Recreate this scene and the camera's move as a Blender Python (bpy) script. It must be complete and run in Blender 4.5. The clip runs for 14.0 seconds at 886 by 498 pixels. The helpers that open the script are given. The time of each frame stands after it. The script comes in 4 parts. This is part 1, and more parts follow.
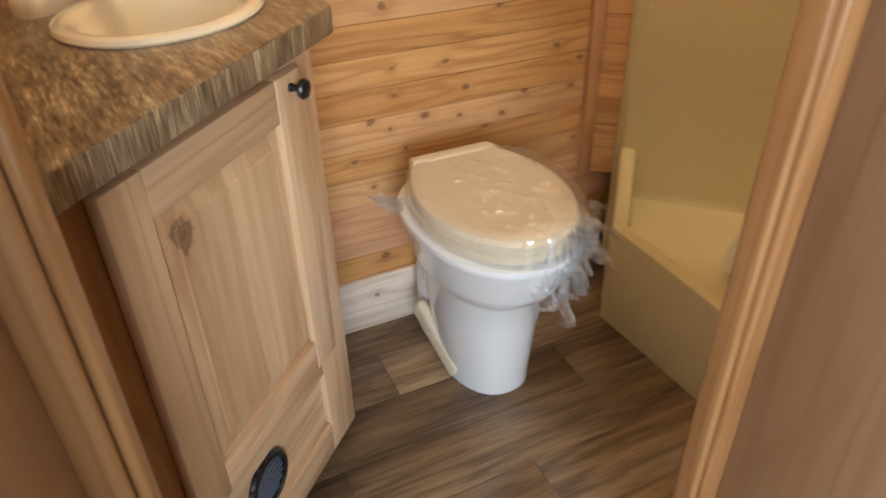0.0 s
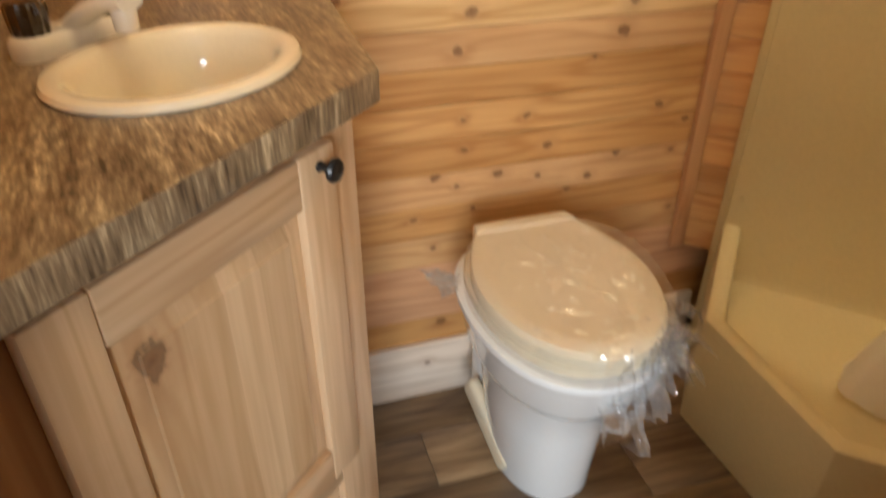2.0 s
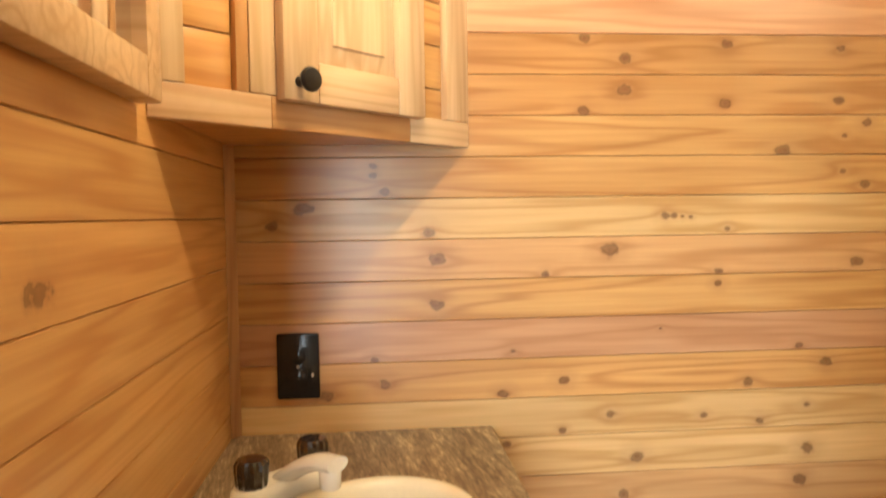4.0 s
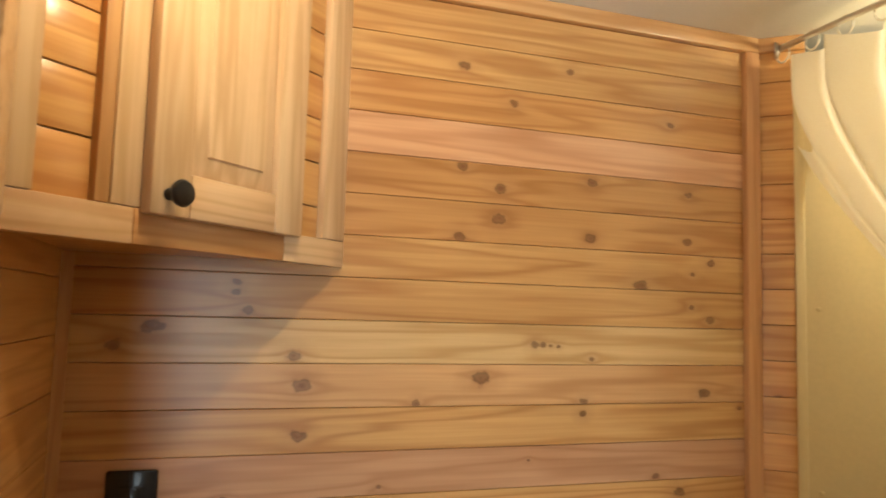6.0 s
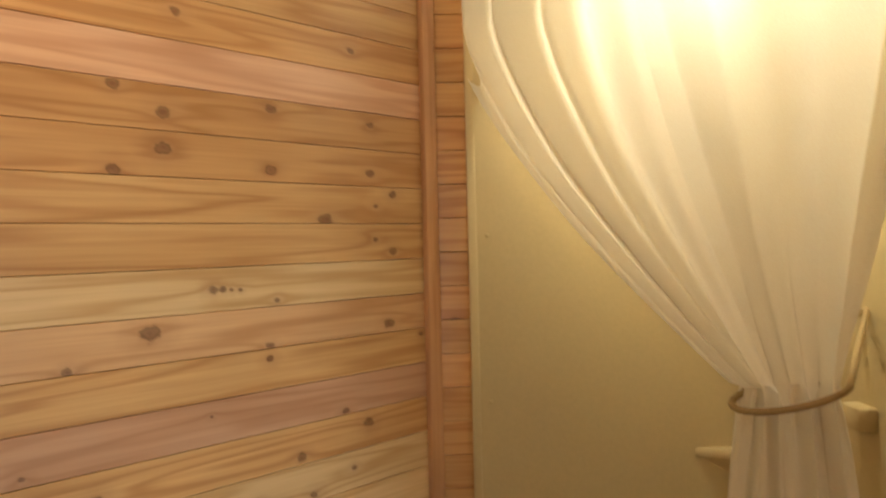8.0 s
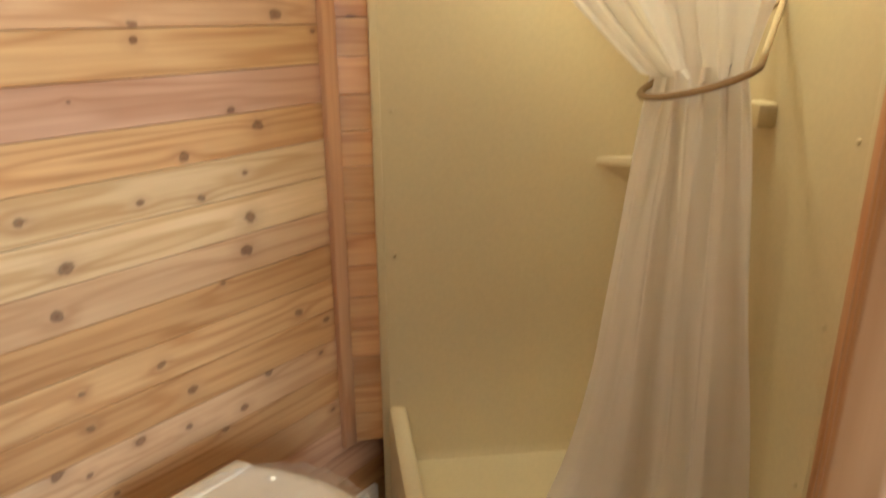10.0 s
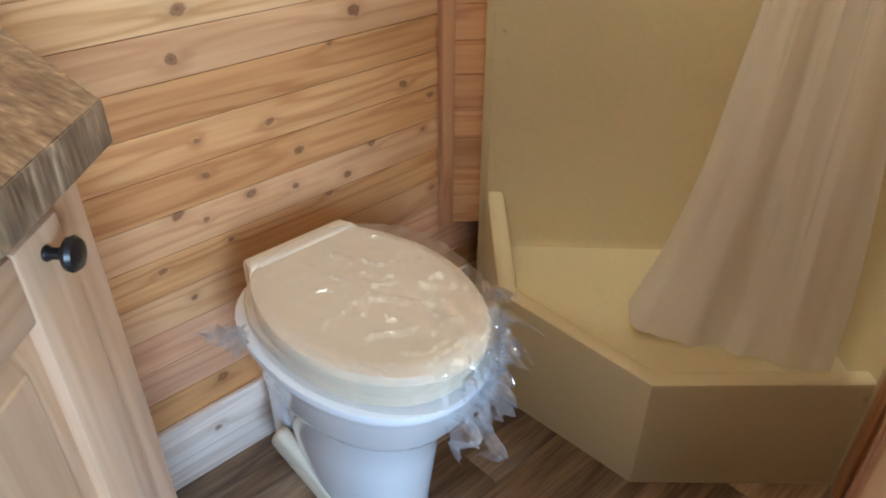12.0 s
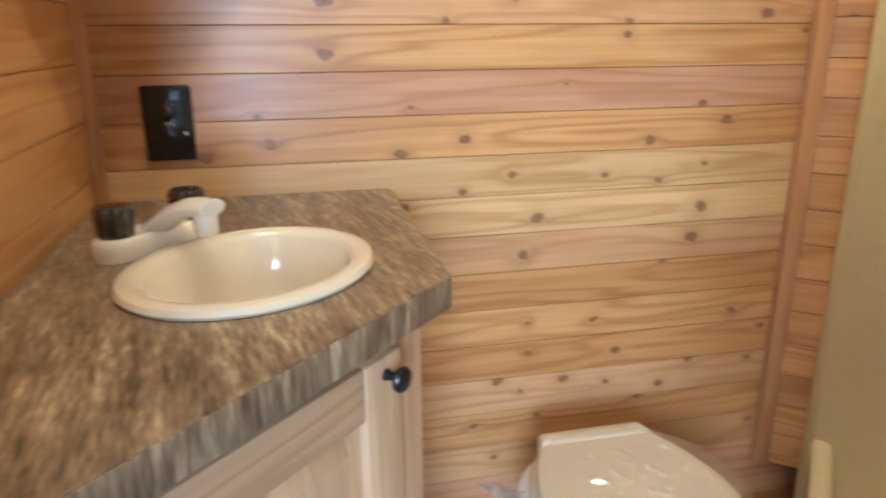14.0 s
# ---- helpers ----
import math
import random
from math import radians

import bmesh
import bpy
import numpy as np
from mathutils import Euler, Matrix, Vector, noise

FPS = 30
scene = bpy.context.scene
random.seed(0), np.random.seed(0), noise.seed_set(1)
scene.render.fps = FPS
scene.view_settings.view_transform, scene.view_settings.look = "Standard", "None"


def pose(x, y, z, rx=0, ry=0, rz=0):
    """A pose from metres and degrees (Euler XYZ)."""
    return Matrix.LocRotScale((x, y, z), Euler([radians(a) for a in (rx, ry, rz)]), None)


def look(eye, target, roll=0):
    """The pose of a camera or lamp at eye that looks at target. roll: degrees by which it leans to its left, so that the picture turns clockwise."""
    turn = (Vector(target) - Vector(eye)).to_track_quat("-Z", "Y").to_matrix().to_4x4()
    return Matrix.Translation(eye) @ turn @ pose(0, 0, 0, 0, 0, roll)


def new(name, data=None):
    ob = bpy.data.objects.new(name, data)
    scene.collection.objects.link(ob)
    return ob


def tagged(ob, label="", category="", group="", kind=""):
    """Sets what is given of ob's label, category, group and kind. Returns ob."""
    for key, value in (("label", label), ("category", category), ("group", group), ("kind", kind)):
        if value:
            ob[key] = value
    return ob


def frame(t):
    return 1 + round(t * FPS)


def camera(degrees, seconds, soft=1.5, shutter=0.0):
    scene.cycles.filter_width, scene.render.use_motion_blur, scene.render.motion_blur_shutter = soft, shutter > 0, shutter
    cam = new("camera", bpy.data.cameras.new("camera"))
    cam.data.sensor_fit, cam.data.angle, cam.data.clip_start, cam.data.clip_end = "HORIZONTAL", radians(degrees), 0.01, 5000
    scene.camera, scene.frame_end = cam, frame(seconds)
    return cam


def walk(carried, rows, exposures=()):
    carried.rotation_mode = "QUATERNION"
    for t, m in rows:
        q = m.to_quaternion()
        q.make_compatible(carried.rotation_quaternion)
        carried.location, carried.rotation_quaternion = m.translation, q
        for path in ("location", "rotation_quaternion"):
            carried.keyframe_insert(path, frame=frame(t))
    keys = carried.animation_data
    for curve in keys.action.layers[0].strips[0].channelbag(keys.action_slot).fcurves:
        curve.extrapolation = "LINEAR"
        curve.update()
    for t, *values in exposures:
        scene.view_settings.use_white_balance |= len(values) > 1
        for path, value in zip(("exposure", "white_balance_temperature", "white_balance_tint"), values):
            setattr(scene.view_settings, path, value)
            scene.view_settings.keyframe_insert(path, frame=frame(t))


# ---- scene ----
cam = camera(64.7, 14.0, soft=1.7, shutter=0.5)
PATH = [
    (0, (0.173, -1.393, 1.204), (0.869, 0.114, 0.09), -1.2),
    (0.5, (0.264, -1.327, 1.176), (0.773, 0.227, 0.025), 0.9),
    (1, (0.284, -1.241, 1.179), (0.785, 0.181, -0.135), -0.7),
    (1.5, (0.301, -1.191, 1.205), (0.806, 0.197, -0.144), 1.2),
    (2, (0.296, -1.189, 1.205), (0.789, 0.415, 0.116), 0.2),
    (2.5, (0.286, -1.19, 1.237), (0.727, 0.569, 0.393), -0.3),
    (3, (0.286, -1.201, 1.268), (0.588, 0.705, 0.745), -0.7),
    (3.5, (0.269, -1.21, 1.305), (0.458, 0.762, 1.025), -0.1),
    (3.7, (0.264, -1.211, 1.316), (0.429, 0.772, 1.114), -0.9),
    (5.8, (0.228, -1.158, 1.368), (0.763, 0.76, 1.55), 2.1),
    (6, (0.216, -1.15, 1.377), (0.827, 0.746, 1.551), 1.7),
    (6.5, (0.214, -1.125, 1.385), (0.999, 0.709, 1.531), -0.6),
    (7, (0.23, -1.104, 1.397), (1.233, 0.624, 1.487), -0.0),
    (7.5, (0.254, -1.087, 1.393), (1.464, 0.504, 1.461), -0.2),
    (7.7, (0.25, -1.077, 1.393), (1.562, 0.432, 1.449), -0.1),
    (9.8, (0.305, -1.026, 1.246), (1.818, 0.153, 0.682), -0.3),
    (10, (0.305, -1.016, 1.233), (1.792, 0.158, 0.592), -0.3),
    (10.5, (0.306, -0.991, 1.187), (1.702, 0.166, 0.343), 1.0),
    (11, (0.301, -0.985, 1.16), (1.595, 0.153, 0.145), 0.3),
    (11.5, (0.288, -0.995, 1.153), (1.506, 0.155, 0.061), 0.6),
    (12, (0.289, -1.006, 1.157), (1.43, 0.204, 0.048), 0.3),
    (12.5, (0.291, -1.042, 1.155), (1.369, 0.248, 0.072), 1.1),
    (13, (0.296, -1.078, 1.167), (1.279, 0.329, 0.14), 0.6),
    (13.5, (0.293, -1.094, 1.2), (1.049, 0.605, 0.464), 1.0),
    (14, (0.285, -1.14, 1.203), (0.702, 0.724, 0.609), -0.3),
]
EXPOSURES = [(0, -0.1, 6300, 10), (0.5, -0.25, 6700, 7), (1, 0.0, 6600, 10), (2, -0.12, 6700, 10), (2.8, -0.15, 7000, 8), (3.6, 0.2, 6800, 6), (6, -0.58, 6500, 4), (7.5, -0.8, 6350, 5), (9.8, -0.1, 5400, 4), (10.5, 0.2, 5050, 4), (11.2, 0.17, 5000, 5), (12.5, -0.1, 4750, 5), (13.2, -0.17, 4850, 4), (14, 0.1, 5000, 4)]
walk(cam, [(t, look(eye, target, roll)) for t, eye, target, roll in PATH], EXPOSURES)

# ---- light ----
world = bpy.data.worlds.new("world")
scene.world = world
world.use_nodes = True
sky = world.node_tree.nodes.new("ShaderNodeTexSky")
sky.sky_type = "NISHITA"
sky.sun_disc = False
sky.sun_elevation, sky.sun_rotation = radians(40), radians(160)
world.node_tree.links.new(sky.outputs[0], world.node_tree.nodes["Background"].inputs[0])
world.node_tree.nodes["Background"].inputs[1].default_value = 0.12


def lamp(name, kind, m, power, colour, size):
    data = bpy.data.lights.new(name, kind)
    data.energy, data.color = power, colour
    if kind == "AREA":
        data.shape = "RECTANGLE" if isinstance(size, tuple) else "DISK"
        data.size = size[0] if isinstance(size, tuple) else size
        if isinstance(size, tuple):
            data.size_y = size[1]
    else:
        data.shadow_soft_size = size
    ob = new(name, data)
    ob.matrix_world = m
    return ob


ceiling_lamp = lamp("ceiling_lamp_light", "POINT", pose(0.31, -0.49, 1.89), 9.0, (1.0, 0.80, 0.50), 0.010)
shower_lamp = lamp("shower_lamp_light", "POINT", pose(1.50, -0.50, 1.885), 11.8, (1.0, 0.90, 0.68), 0.025)
window_light = lamp("window_daylight", "AREA", pose(-0.28, -3.15, 1.20, 90, 0, 0), 90.0, (0.78, 0.89, 1.0), (0.9, 1.3))


# ---- materials ----
def mat(name):
    m = bpy.data.materials.new(name)
    m.use_nodes = True
    return m, m.node_tree.nodes, m.node_tree.links, m.node_tree.nodes["Principled BSDF"]


def node(nodes, kind, **values):
    n = nodes.new(kind)
    for k, v in values.items():
        n.inputs[k.replace("_", " ")].default_value = v
    return n


def maths(nodes, links, op, a, b=None, c=None):
    n = nodes.new("ShaderNodeMath")
    n.operation = op
    for i, v in enumerate((a, b, c)):
        if v is None:
            continue
        if isinstance(v, (int, float)):
            n.inputs[i].default_value = v
        else:
            links.new(v, n.inputs[i])
    return n.outputs[0]


def blend(nodes, links, fac, a, b, mode="MIX"):
    n = nodes.new("ShaderNodeMix")
    n.data_type, n.blend_type = "RGBA", mode
    for sock, v in ((n.inputs[0], fac), (n.inputs[6], a), (n.inputs[7], b)):
        if isinstance(v, (int, float)):
            sock.default_value = v
        elif isinstance(v, tuple):
            sock.default_value = (*v, 1)
        else:
            links.new(v, sock)
    return n.outputs[2]


def ramp(nodes, links, fac, *stops):
    n = nodes.new("ShaderNodeValToRGB")
    while len(n.color_ramp.elements) < len(stops):
        n.color_ramp.elements.new(0.5)
    for e, (p, c) in zip(n.color_ramp.elements, stops):
        e.position, e.color = p, (*c, 1)
    links.new(fac, n.inputs[0])
    return n.outputs[0]


def bump(nodes, links, bsdf, height, strength, distance):
    n = nodes.new("ShaderNodeBump")
    n.inputs["Strength"].default_value, n.inputs["Distance"].default_value = strength, distance
    links.new(height, n.inputs["Height"])
    links.new(n.outputs[0], bsdf.inputs["Normal"])


def wood(name, light, dark, knots=(), seed=0.0, gloss=0.33, random_knots=0.0, tint=0.25, blotch=0.6, axis="x", knot_depth=0.78, staves=0.0, grain=58.0):
    """Knotty wood with its grain along the object's x and its width along z. knots: (x, z, radius in millimetres)."""
    m, nodes, links, bsdf = mat(name)
    coord = nodes.new("ShaderNodeTexCoord")
    info = nodes.new("ShaderNodeObjectInfo")
    shift = nodes.new("ShaderNodeCombineXYZ")
    rnd = maths(nodes, links, "MULTIPLY_ADD", info.outputs["Random"], 37.0, seed)
    for i in range(3):
        links.new(rnd, shift.inputs[i])
    place = coord.outputs["Object"]
    if axis == "z":
        split, join = nodes.new("ShaderNodeSeparateXYZ"), nodes.new("ShaderNodeCombineXYZ")
        links.new(place, split.inputs[0])
        for a, b in ((2, 0), (0, 1), (1, 2)):
            links.new(split.outputs[a], join.inputs[b])
        place = join.outputs[0]
    base = nodes.new("ShaderNodeVectorMath")
    links.new(place, base.inputs[0])
    links.new(shift.outputs[0], base.inputs[1])
    p = base.outputs[0]
    # knots bend the grain round them
    core = ring = None
    sep = nodes.new("ShaderNodeSeparateXYZ")
    links.new(coord.outputs["Object"], sep.inputs[0])
    for x, z, r in knots:
        dx = maths(nodes, links, "MULTIPLY", maths(nodes, links, "SUBTRACT", sep.outputs[0], x), 0.75)
        dz = maths(nodes, links, "SUBTRACT", sep.outputs[2], z)
        d2 = maths(nodes, links, "ADD", maths(nodes, links, "MULTIPLY", dx, dx), maths(nodes, links, "MULTIPLY", dz, dz))
        d = maths(nodes, links, "DIVIDE", maths(nodes, links, "SQRT", d2), r * 0.001)
        core = d if core is None else maths(nodes, links, "MINIMUM", core, d)
    if random_knots:
        mp = nodes.new("ShaderNodeMapping")
        mp.inputs["Scale"].default_value = (0.55, 0.3, 1.0)
        links.new(p, mp.inputs[0])
        vor = node(nodes, "ShaderNodeTexVoronoi", Scale=random_knots, Randomness=1.0)
        links.new(mp.outputs[0], vor.inputs["Vector"])
        d = maths(nodes, links, "DIVIDE", vor.outputs["Distance"], 0.09)
        core = d if core is None else maths(nodes, links, "MINIMUM", core, d)
    stretch = nodes.new("ShaderNodeMapping")
    stretch.inputs["Scale"].default_value = (0.42, 6.5, 6.5)
    links.new(p, stretch.inputs[0])
    warp = node(nodes, "ShaderNodeTexNoise", Scale=1.6, Detail=3.0)
    links.new(stretch.outputs[0], warp.inputs["Vector"])
    wave_in = maths(nodes, links, "MULTIPLY", warp.outputs["Fac"], 1.0)
    if core is not None:
        pull = maths(nodes, links, "DIVIDE", 0.10, maths(nodes, links, "ADD", core, 0.6))
        wave_in = maths(nodes, links, "ADD", wave_in, pull)
    swing = maths(nodes, links, "SINE", maths(nodes, links, "MULTIPLY", wave_in, grain))
    rings = maths(nodes, links, "POWER", maths(nodes, links, "MULTIPLY_ADD", swing, 0.5, 0.5), 2.5)
    fine_map = nodes.new("ShaderNodeMapping")
    fine_map.inputs["Scale"].default_value = (4.0, 160.0, 160.0)
    links.new(p, fine_map.inputs[0])
    fine = node(nodes, "ShaderNodeTexNoise", Scale=1.0, Detail=4.0)
    links.new(fine_map.outputs[0], fine.inputs["Vector"])
    big_map = nodes.new("ShaderNodeMapping")
    big_map.inputs["Scale"].default_value = (2.0, 6.0, 12.0)
    links.new(p, big_map.inputs[0])
    big = node(nodes, "ShaderNodeTexNoise", Scale=1.0, Detail=3.0)
    links.new(big_map.outputs[0], big.inputs["Vector"])
    col = blend(nodes, links, maths(nodes, links, "MULTIPLY", rings, 0.62), light, dark)
    col = blend(nodes, links, maths(nodes, links, "MULTIPLY", maths(nodes, links, "SUBTRACT", fine.outputs["Fac"], 0.34), 0.95), col, dark)
    big_r = ramp(nodes, links, big.outputs["Fac"], (0.32, (0.82, 0.74, 0.66)), (0.52, (1, 1, 1)), (0.72, (1.12, 1.10, 1.06)))
    col = blend(nodes, links, blotch, col, big_r, "MULTIPLY")
    # piece to piece
    vary = ramp(nodes, links, info.outputs["Random"], (0.0, (0.80, 0.72, 0.66)), (0.35, (1.0, 0.95, 0.90)), (0.7, (1.10, 1.0, 0.92)), (1.0, (1.06, 0.86, 0.78)))
    col = blend(nodes, links, tint, col, vary, "MULTIPLY")
    if staves:
        cut = nodes.new("ShaderNodeSeparateXYZ")
        links.new(place, cut.inputs[0])
        hash_n = nodes.new("ShaderNodeTexWhiteNoise")
        hash_n.noise_dimensions = "1D"
        links.new(maths(nodes, links, "FLOOR", maths(nodes, links, "DIVIDE", cut.outputs[2], staves)), hash_n.inputs["W"])
        tone = ramp(nodes, links, hash_n.outputs["Value"], (0.0, (0.86, 0.78, 0.68)), (0.5, (1.0, 0.97, 0.92)), (1.0, (1.12, 1.08, 1.02)))
        col = blend(nodes, links, 0.9, col, tone, "MULTIPLY")
    if core is not None:
        rough = node(nodes, "ShaderNodeTexNoise", Scale=70.0, Detail=2.0)
        links.new(p, rough.inputs["Vector"])
        wob = maths(nodes, links, "ADD", maths(nodes, links, "MULTIPLY_ADD", fine.outputs["Fac"], 0.5, -0.25), maths(nodes, links, "MULTIPLY_ADD", rough.outputs["Fac"], 1.5, -0.7))
        k = maths(nodes, links, "ADD", core, wob)
        halo = ramp(nodes, links, maths(nodes, links, "DIVIDE", k, 4.0), (0.0, (1, 1, 1)), (0.2, (0.85, 0.85, 0.85)), (0.32, (0.32, 0.32, 0.32)), (0.9, (0, 0, 0)))
        heart = ramp(nodes, links, k, (0.0, (0.13, 0.050, 0.024)), (0.5, (0.17, 0.066, 0.028)), (0.82, (0.070, 0.026, 0.011)), (1.0, (0.32, 0.145, 0.06)))
        col = blend(nodes, links, maths(nodes, links, "MULTIPLY", halo, knot_depth), col, heart)
    links.new(col, bsdf.inputs["Base Color"])
    bsdf.inputs["Roughness"].default_value = gloss
    bsdf.inputs["Specular IOR Level"].default_value = 0.4
    bsdf.inputs["Coat Weight"].default_value, bsdf.inputs["Coat Roughness"].default_value = 0.15, 0.2
    bump(nodes, links, bsdf, maths(nodes, links, "ADD", fine.outputs["Fac"], maths(nodes, links, "MULTIPLY", rings, 0.6)), 0.12, 0.001)
    return m


def plain(name, colour, rough, spec=0.5, metal=0.0, spots=0.06, scale=40.0, bumpy=0.0, coat=0.0):
    m, nodes, links, bsdf = mat(name)
    coord = nodes.new("ShaderNodeTexCoord")
    big = node(nodes, "ShaderNodeTexNoise", Scale=scale * 0.08, Detail=3.0)
    small = node(nodes, "ShaderNodeTexNoise", Scale=scale * 6, Detail=3.0)
    links.new(coord.outputs["Object"], big.inputs["Vector"])
    links.new(coord.outputs["Object"], small.inputs["Vector"])
    f = maths(nodes, links, "ADD", maths(nodes, links, "MULTIPLY", big.outputs["Fac"], 0.65), maths(nodes, links, "MULTIPLY", small.outputs["Fac"], 0.35))
    dk = tuple(c * (1 - 2.2 * spots) for c in colour)
    lt = tuple(min(1, c * (1 + 2.2 * spots)) for c in colour)
    links.new(ramp(nodes, links, f, (0.3, dk), (0.7, lt)), bsdf.inputs["Base Color"])
    links.new(maths(nodes, links, "MULTIPLY_ADD", big.outputs["Fac"], 0.16, rough - 0.08), bsdf.inputs["Roughness"])
    bsdf.inputs["Specular IOR Level"].default_value, bsdf.inputs["Metallic"].default_value = spec, metal
    bsdf.inputs["Coat Weight"].default_value = coat
    if bumpy:
        bump(nodes, links, bsdf, small.outputs["Fac"], bumpy, 0.001)
    return m


CEDAR_L, CEDAR_D = (0.67, 0.395, 0.155), (0.44, 0.19, 0.054)
PINE_L, PINE_D = (0.70, 0.505, 0.315), (0.50, 0.315, 0.165)
cedar = wood("cedar", CEDAR_L, CEDAR_D, random_knots=7.0, seed=3.0, tint=0.5)
cedar_trim = wood("cedar_trim", (0.58, 0.325, 0.155), (0.43, 0.20, 0.08), seed=9.0, tint=0.3, axis="z")
cedar_trim_flat = wood("cedar_trim_flat", (0.62, 0.37, 0.17), (0.45, 0.22, 0.08), seed=10.0, tint=0.3)
pine = wood("pine", PINE_L, PINE_D, seed=5.0, gloss=0.36, tint=0.3, random_knots=2.2)
pine_panel = wood("pine_panel", (0.73, 0.54, 0.345), (0.58, 0.385, 0.215), seed=15.0, gloss=0.36, tint=0.2, staves=0.052, knots=((-0.150, -0.093, 17),))
pine_trim = wood("pine_trim", (0.40, 0.21, 0.085), (0.27, 0.12, 0.04), seed=11.0, tint=0.3, axis="z")
white_wood = wood("whitewashed_wood", (0.74, 0.64, 0.54), (0.52, 0.40, 0.30), seed=21.0, tint=0.2, gloss=0.42, knots=((0.62, 0.10, 6),))
veneer = wood("veneer", (0.32, 0.192, 0.107), (0.26, 0.145, 0.075), seed=31.0, tint=0.1, blotch=0.3, axis="z")
almond = plain("almond_gelcoat", (0.66, 0.54, 0.30), 0.40, spots=0.03, scale=18)
porcelain = plain("white_porcelain", (0.84, 0.84, 0.82), 0.12, spots=0.015, scale=20, coat=0.5)
bone = plain("bone_plastic", (0.80, 0.69, 0.50), 0.28, spots=0.03, scale=25)
bone_gloss = plain("bone_glazed_bowl", (0.82, 0.72, 0.53), 0.10, spots=0.02, scale=25, coat=0.6)
faucet_white = plain("offwhite_plastic", (0.80, 0.74, 0.62), 0.22, spots=0.02, scale=30)
black = plain("black_plastic", (0.012, 0.011, 0.011), 0.16, spots=0.15, scale=60)
bronze = plain("oil_rubbed_bronze", (0.022, 0.018, 0.016), 0.32, metal=0.3, spots=0.2, scale=90)
vent_blue = plain("vent_slats_grey", (0.10, 0.12, 0.17), 0.35, spots=0.1, scale=60)
smoke = plain("smoked_acrylic", (0.030, 0.018, 0.012), 0.08, spots=0.2, scale=60, coat=0.8)
white_ceiling = plain("white_ceiling", (0.78, 0.77, 0.73), 0.6, spots=0.03, scale=30, bumpy=0.2)
hall_paint = plain("hall_wall_paint", (0.62, 0.52, 0.40), 0.6, spots=0.05, scale=20)
metal = plain("brushed_metal", (0.55, 0.52, 0.48), 0.3, metal=1.0, spots=0.08, scale=80)
# near-black base colour that paints in the shade of joints, gaps and the toe kick
gap_shade = plain("recess_shade", (0.05, 0.035, 0.025), 0.8, spots=0.2)


def laminate_material():
    m, nodes, links, bsdf = mat("brown_stone_laminate")
    coord = nodes.new("ShaderNodeTexCoord")
    mp = nodes.new("ShaderNodeMapping")
    turn = nodes.new("ShaderNodeMapping")
    turn.inputs["Rotation"].default_value = (0, 0, radians(-9))
    links.new(coord.outputs["Object"], turn.inputs[0])
    mp.inputs["Scale"].default_value = (50, 7.5, 6)
    links.new(turn.outputs[0], mp.inputs[0])
    a = node(nodes, "ShaderNodeTexNoise", Scale=1.0, Detail=6.0, Roughness=0.62, Distortion=0.6)
    links.new(mp.outputs[0], a.inputs["Vector"])
    mp2 = nodes.new("ShaderNodeMapping")
    mp2.inputs["Scale"].default_value = (240, 40, 30)
    links.new(turn.outputs[0], mp2.inputs[0])
    b = node(nodes, "ShaderNodeTexNoise", Scale=1.0, Detail=4.0)
    links.new(mp2.outputs[0], b.inputs["Vector"])
    f = maths(nodes, links, "ADD", maths(nodes, links, "MULTIPLY", a.outputs["Fac"], 0.52), maths(nodes, links, "MULTIPLY", b.outputs["Fac"], 0.48))
    links.new(ramp(nodes, links, f, (0.37, (0.095, 0.060, 0.034)), (0.45, (0.18, 0.122, 0.070)), (0.52, (0.255, 0.182, 0.108)), (0.585, (0.37, 0.275, 0.165)), (0.66, (0.60, 0.48, 0.31))), bsdf.inputs["Base Color"])
    bsdf.inputs["Roughness"].default_value = 0.30
    bump(nodes, links, bsdf, b.outputs["Fac"], 0.08, 0.001)
    return m


laminate = laminate_material()


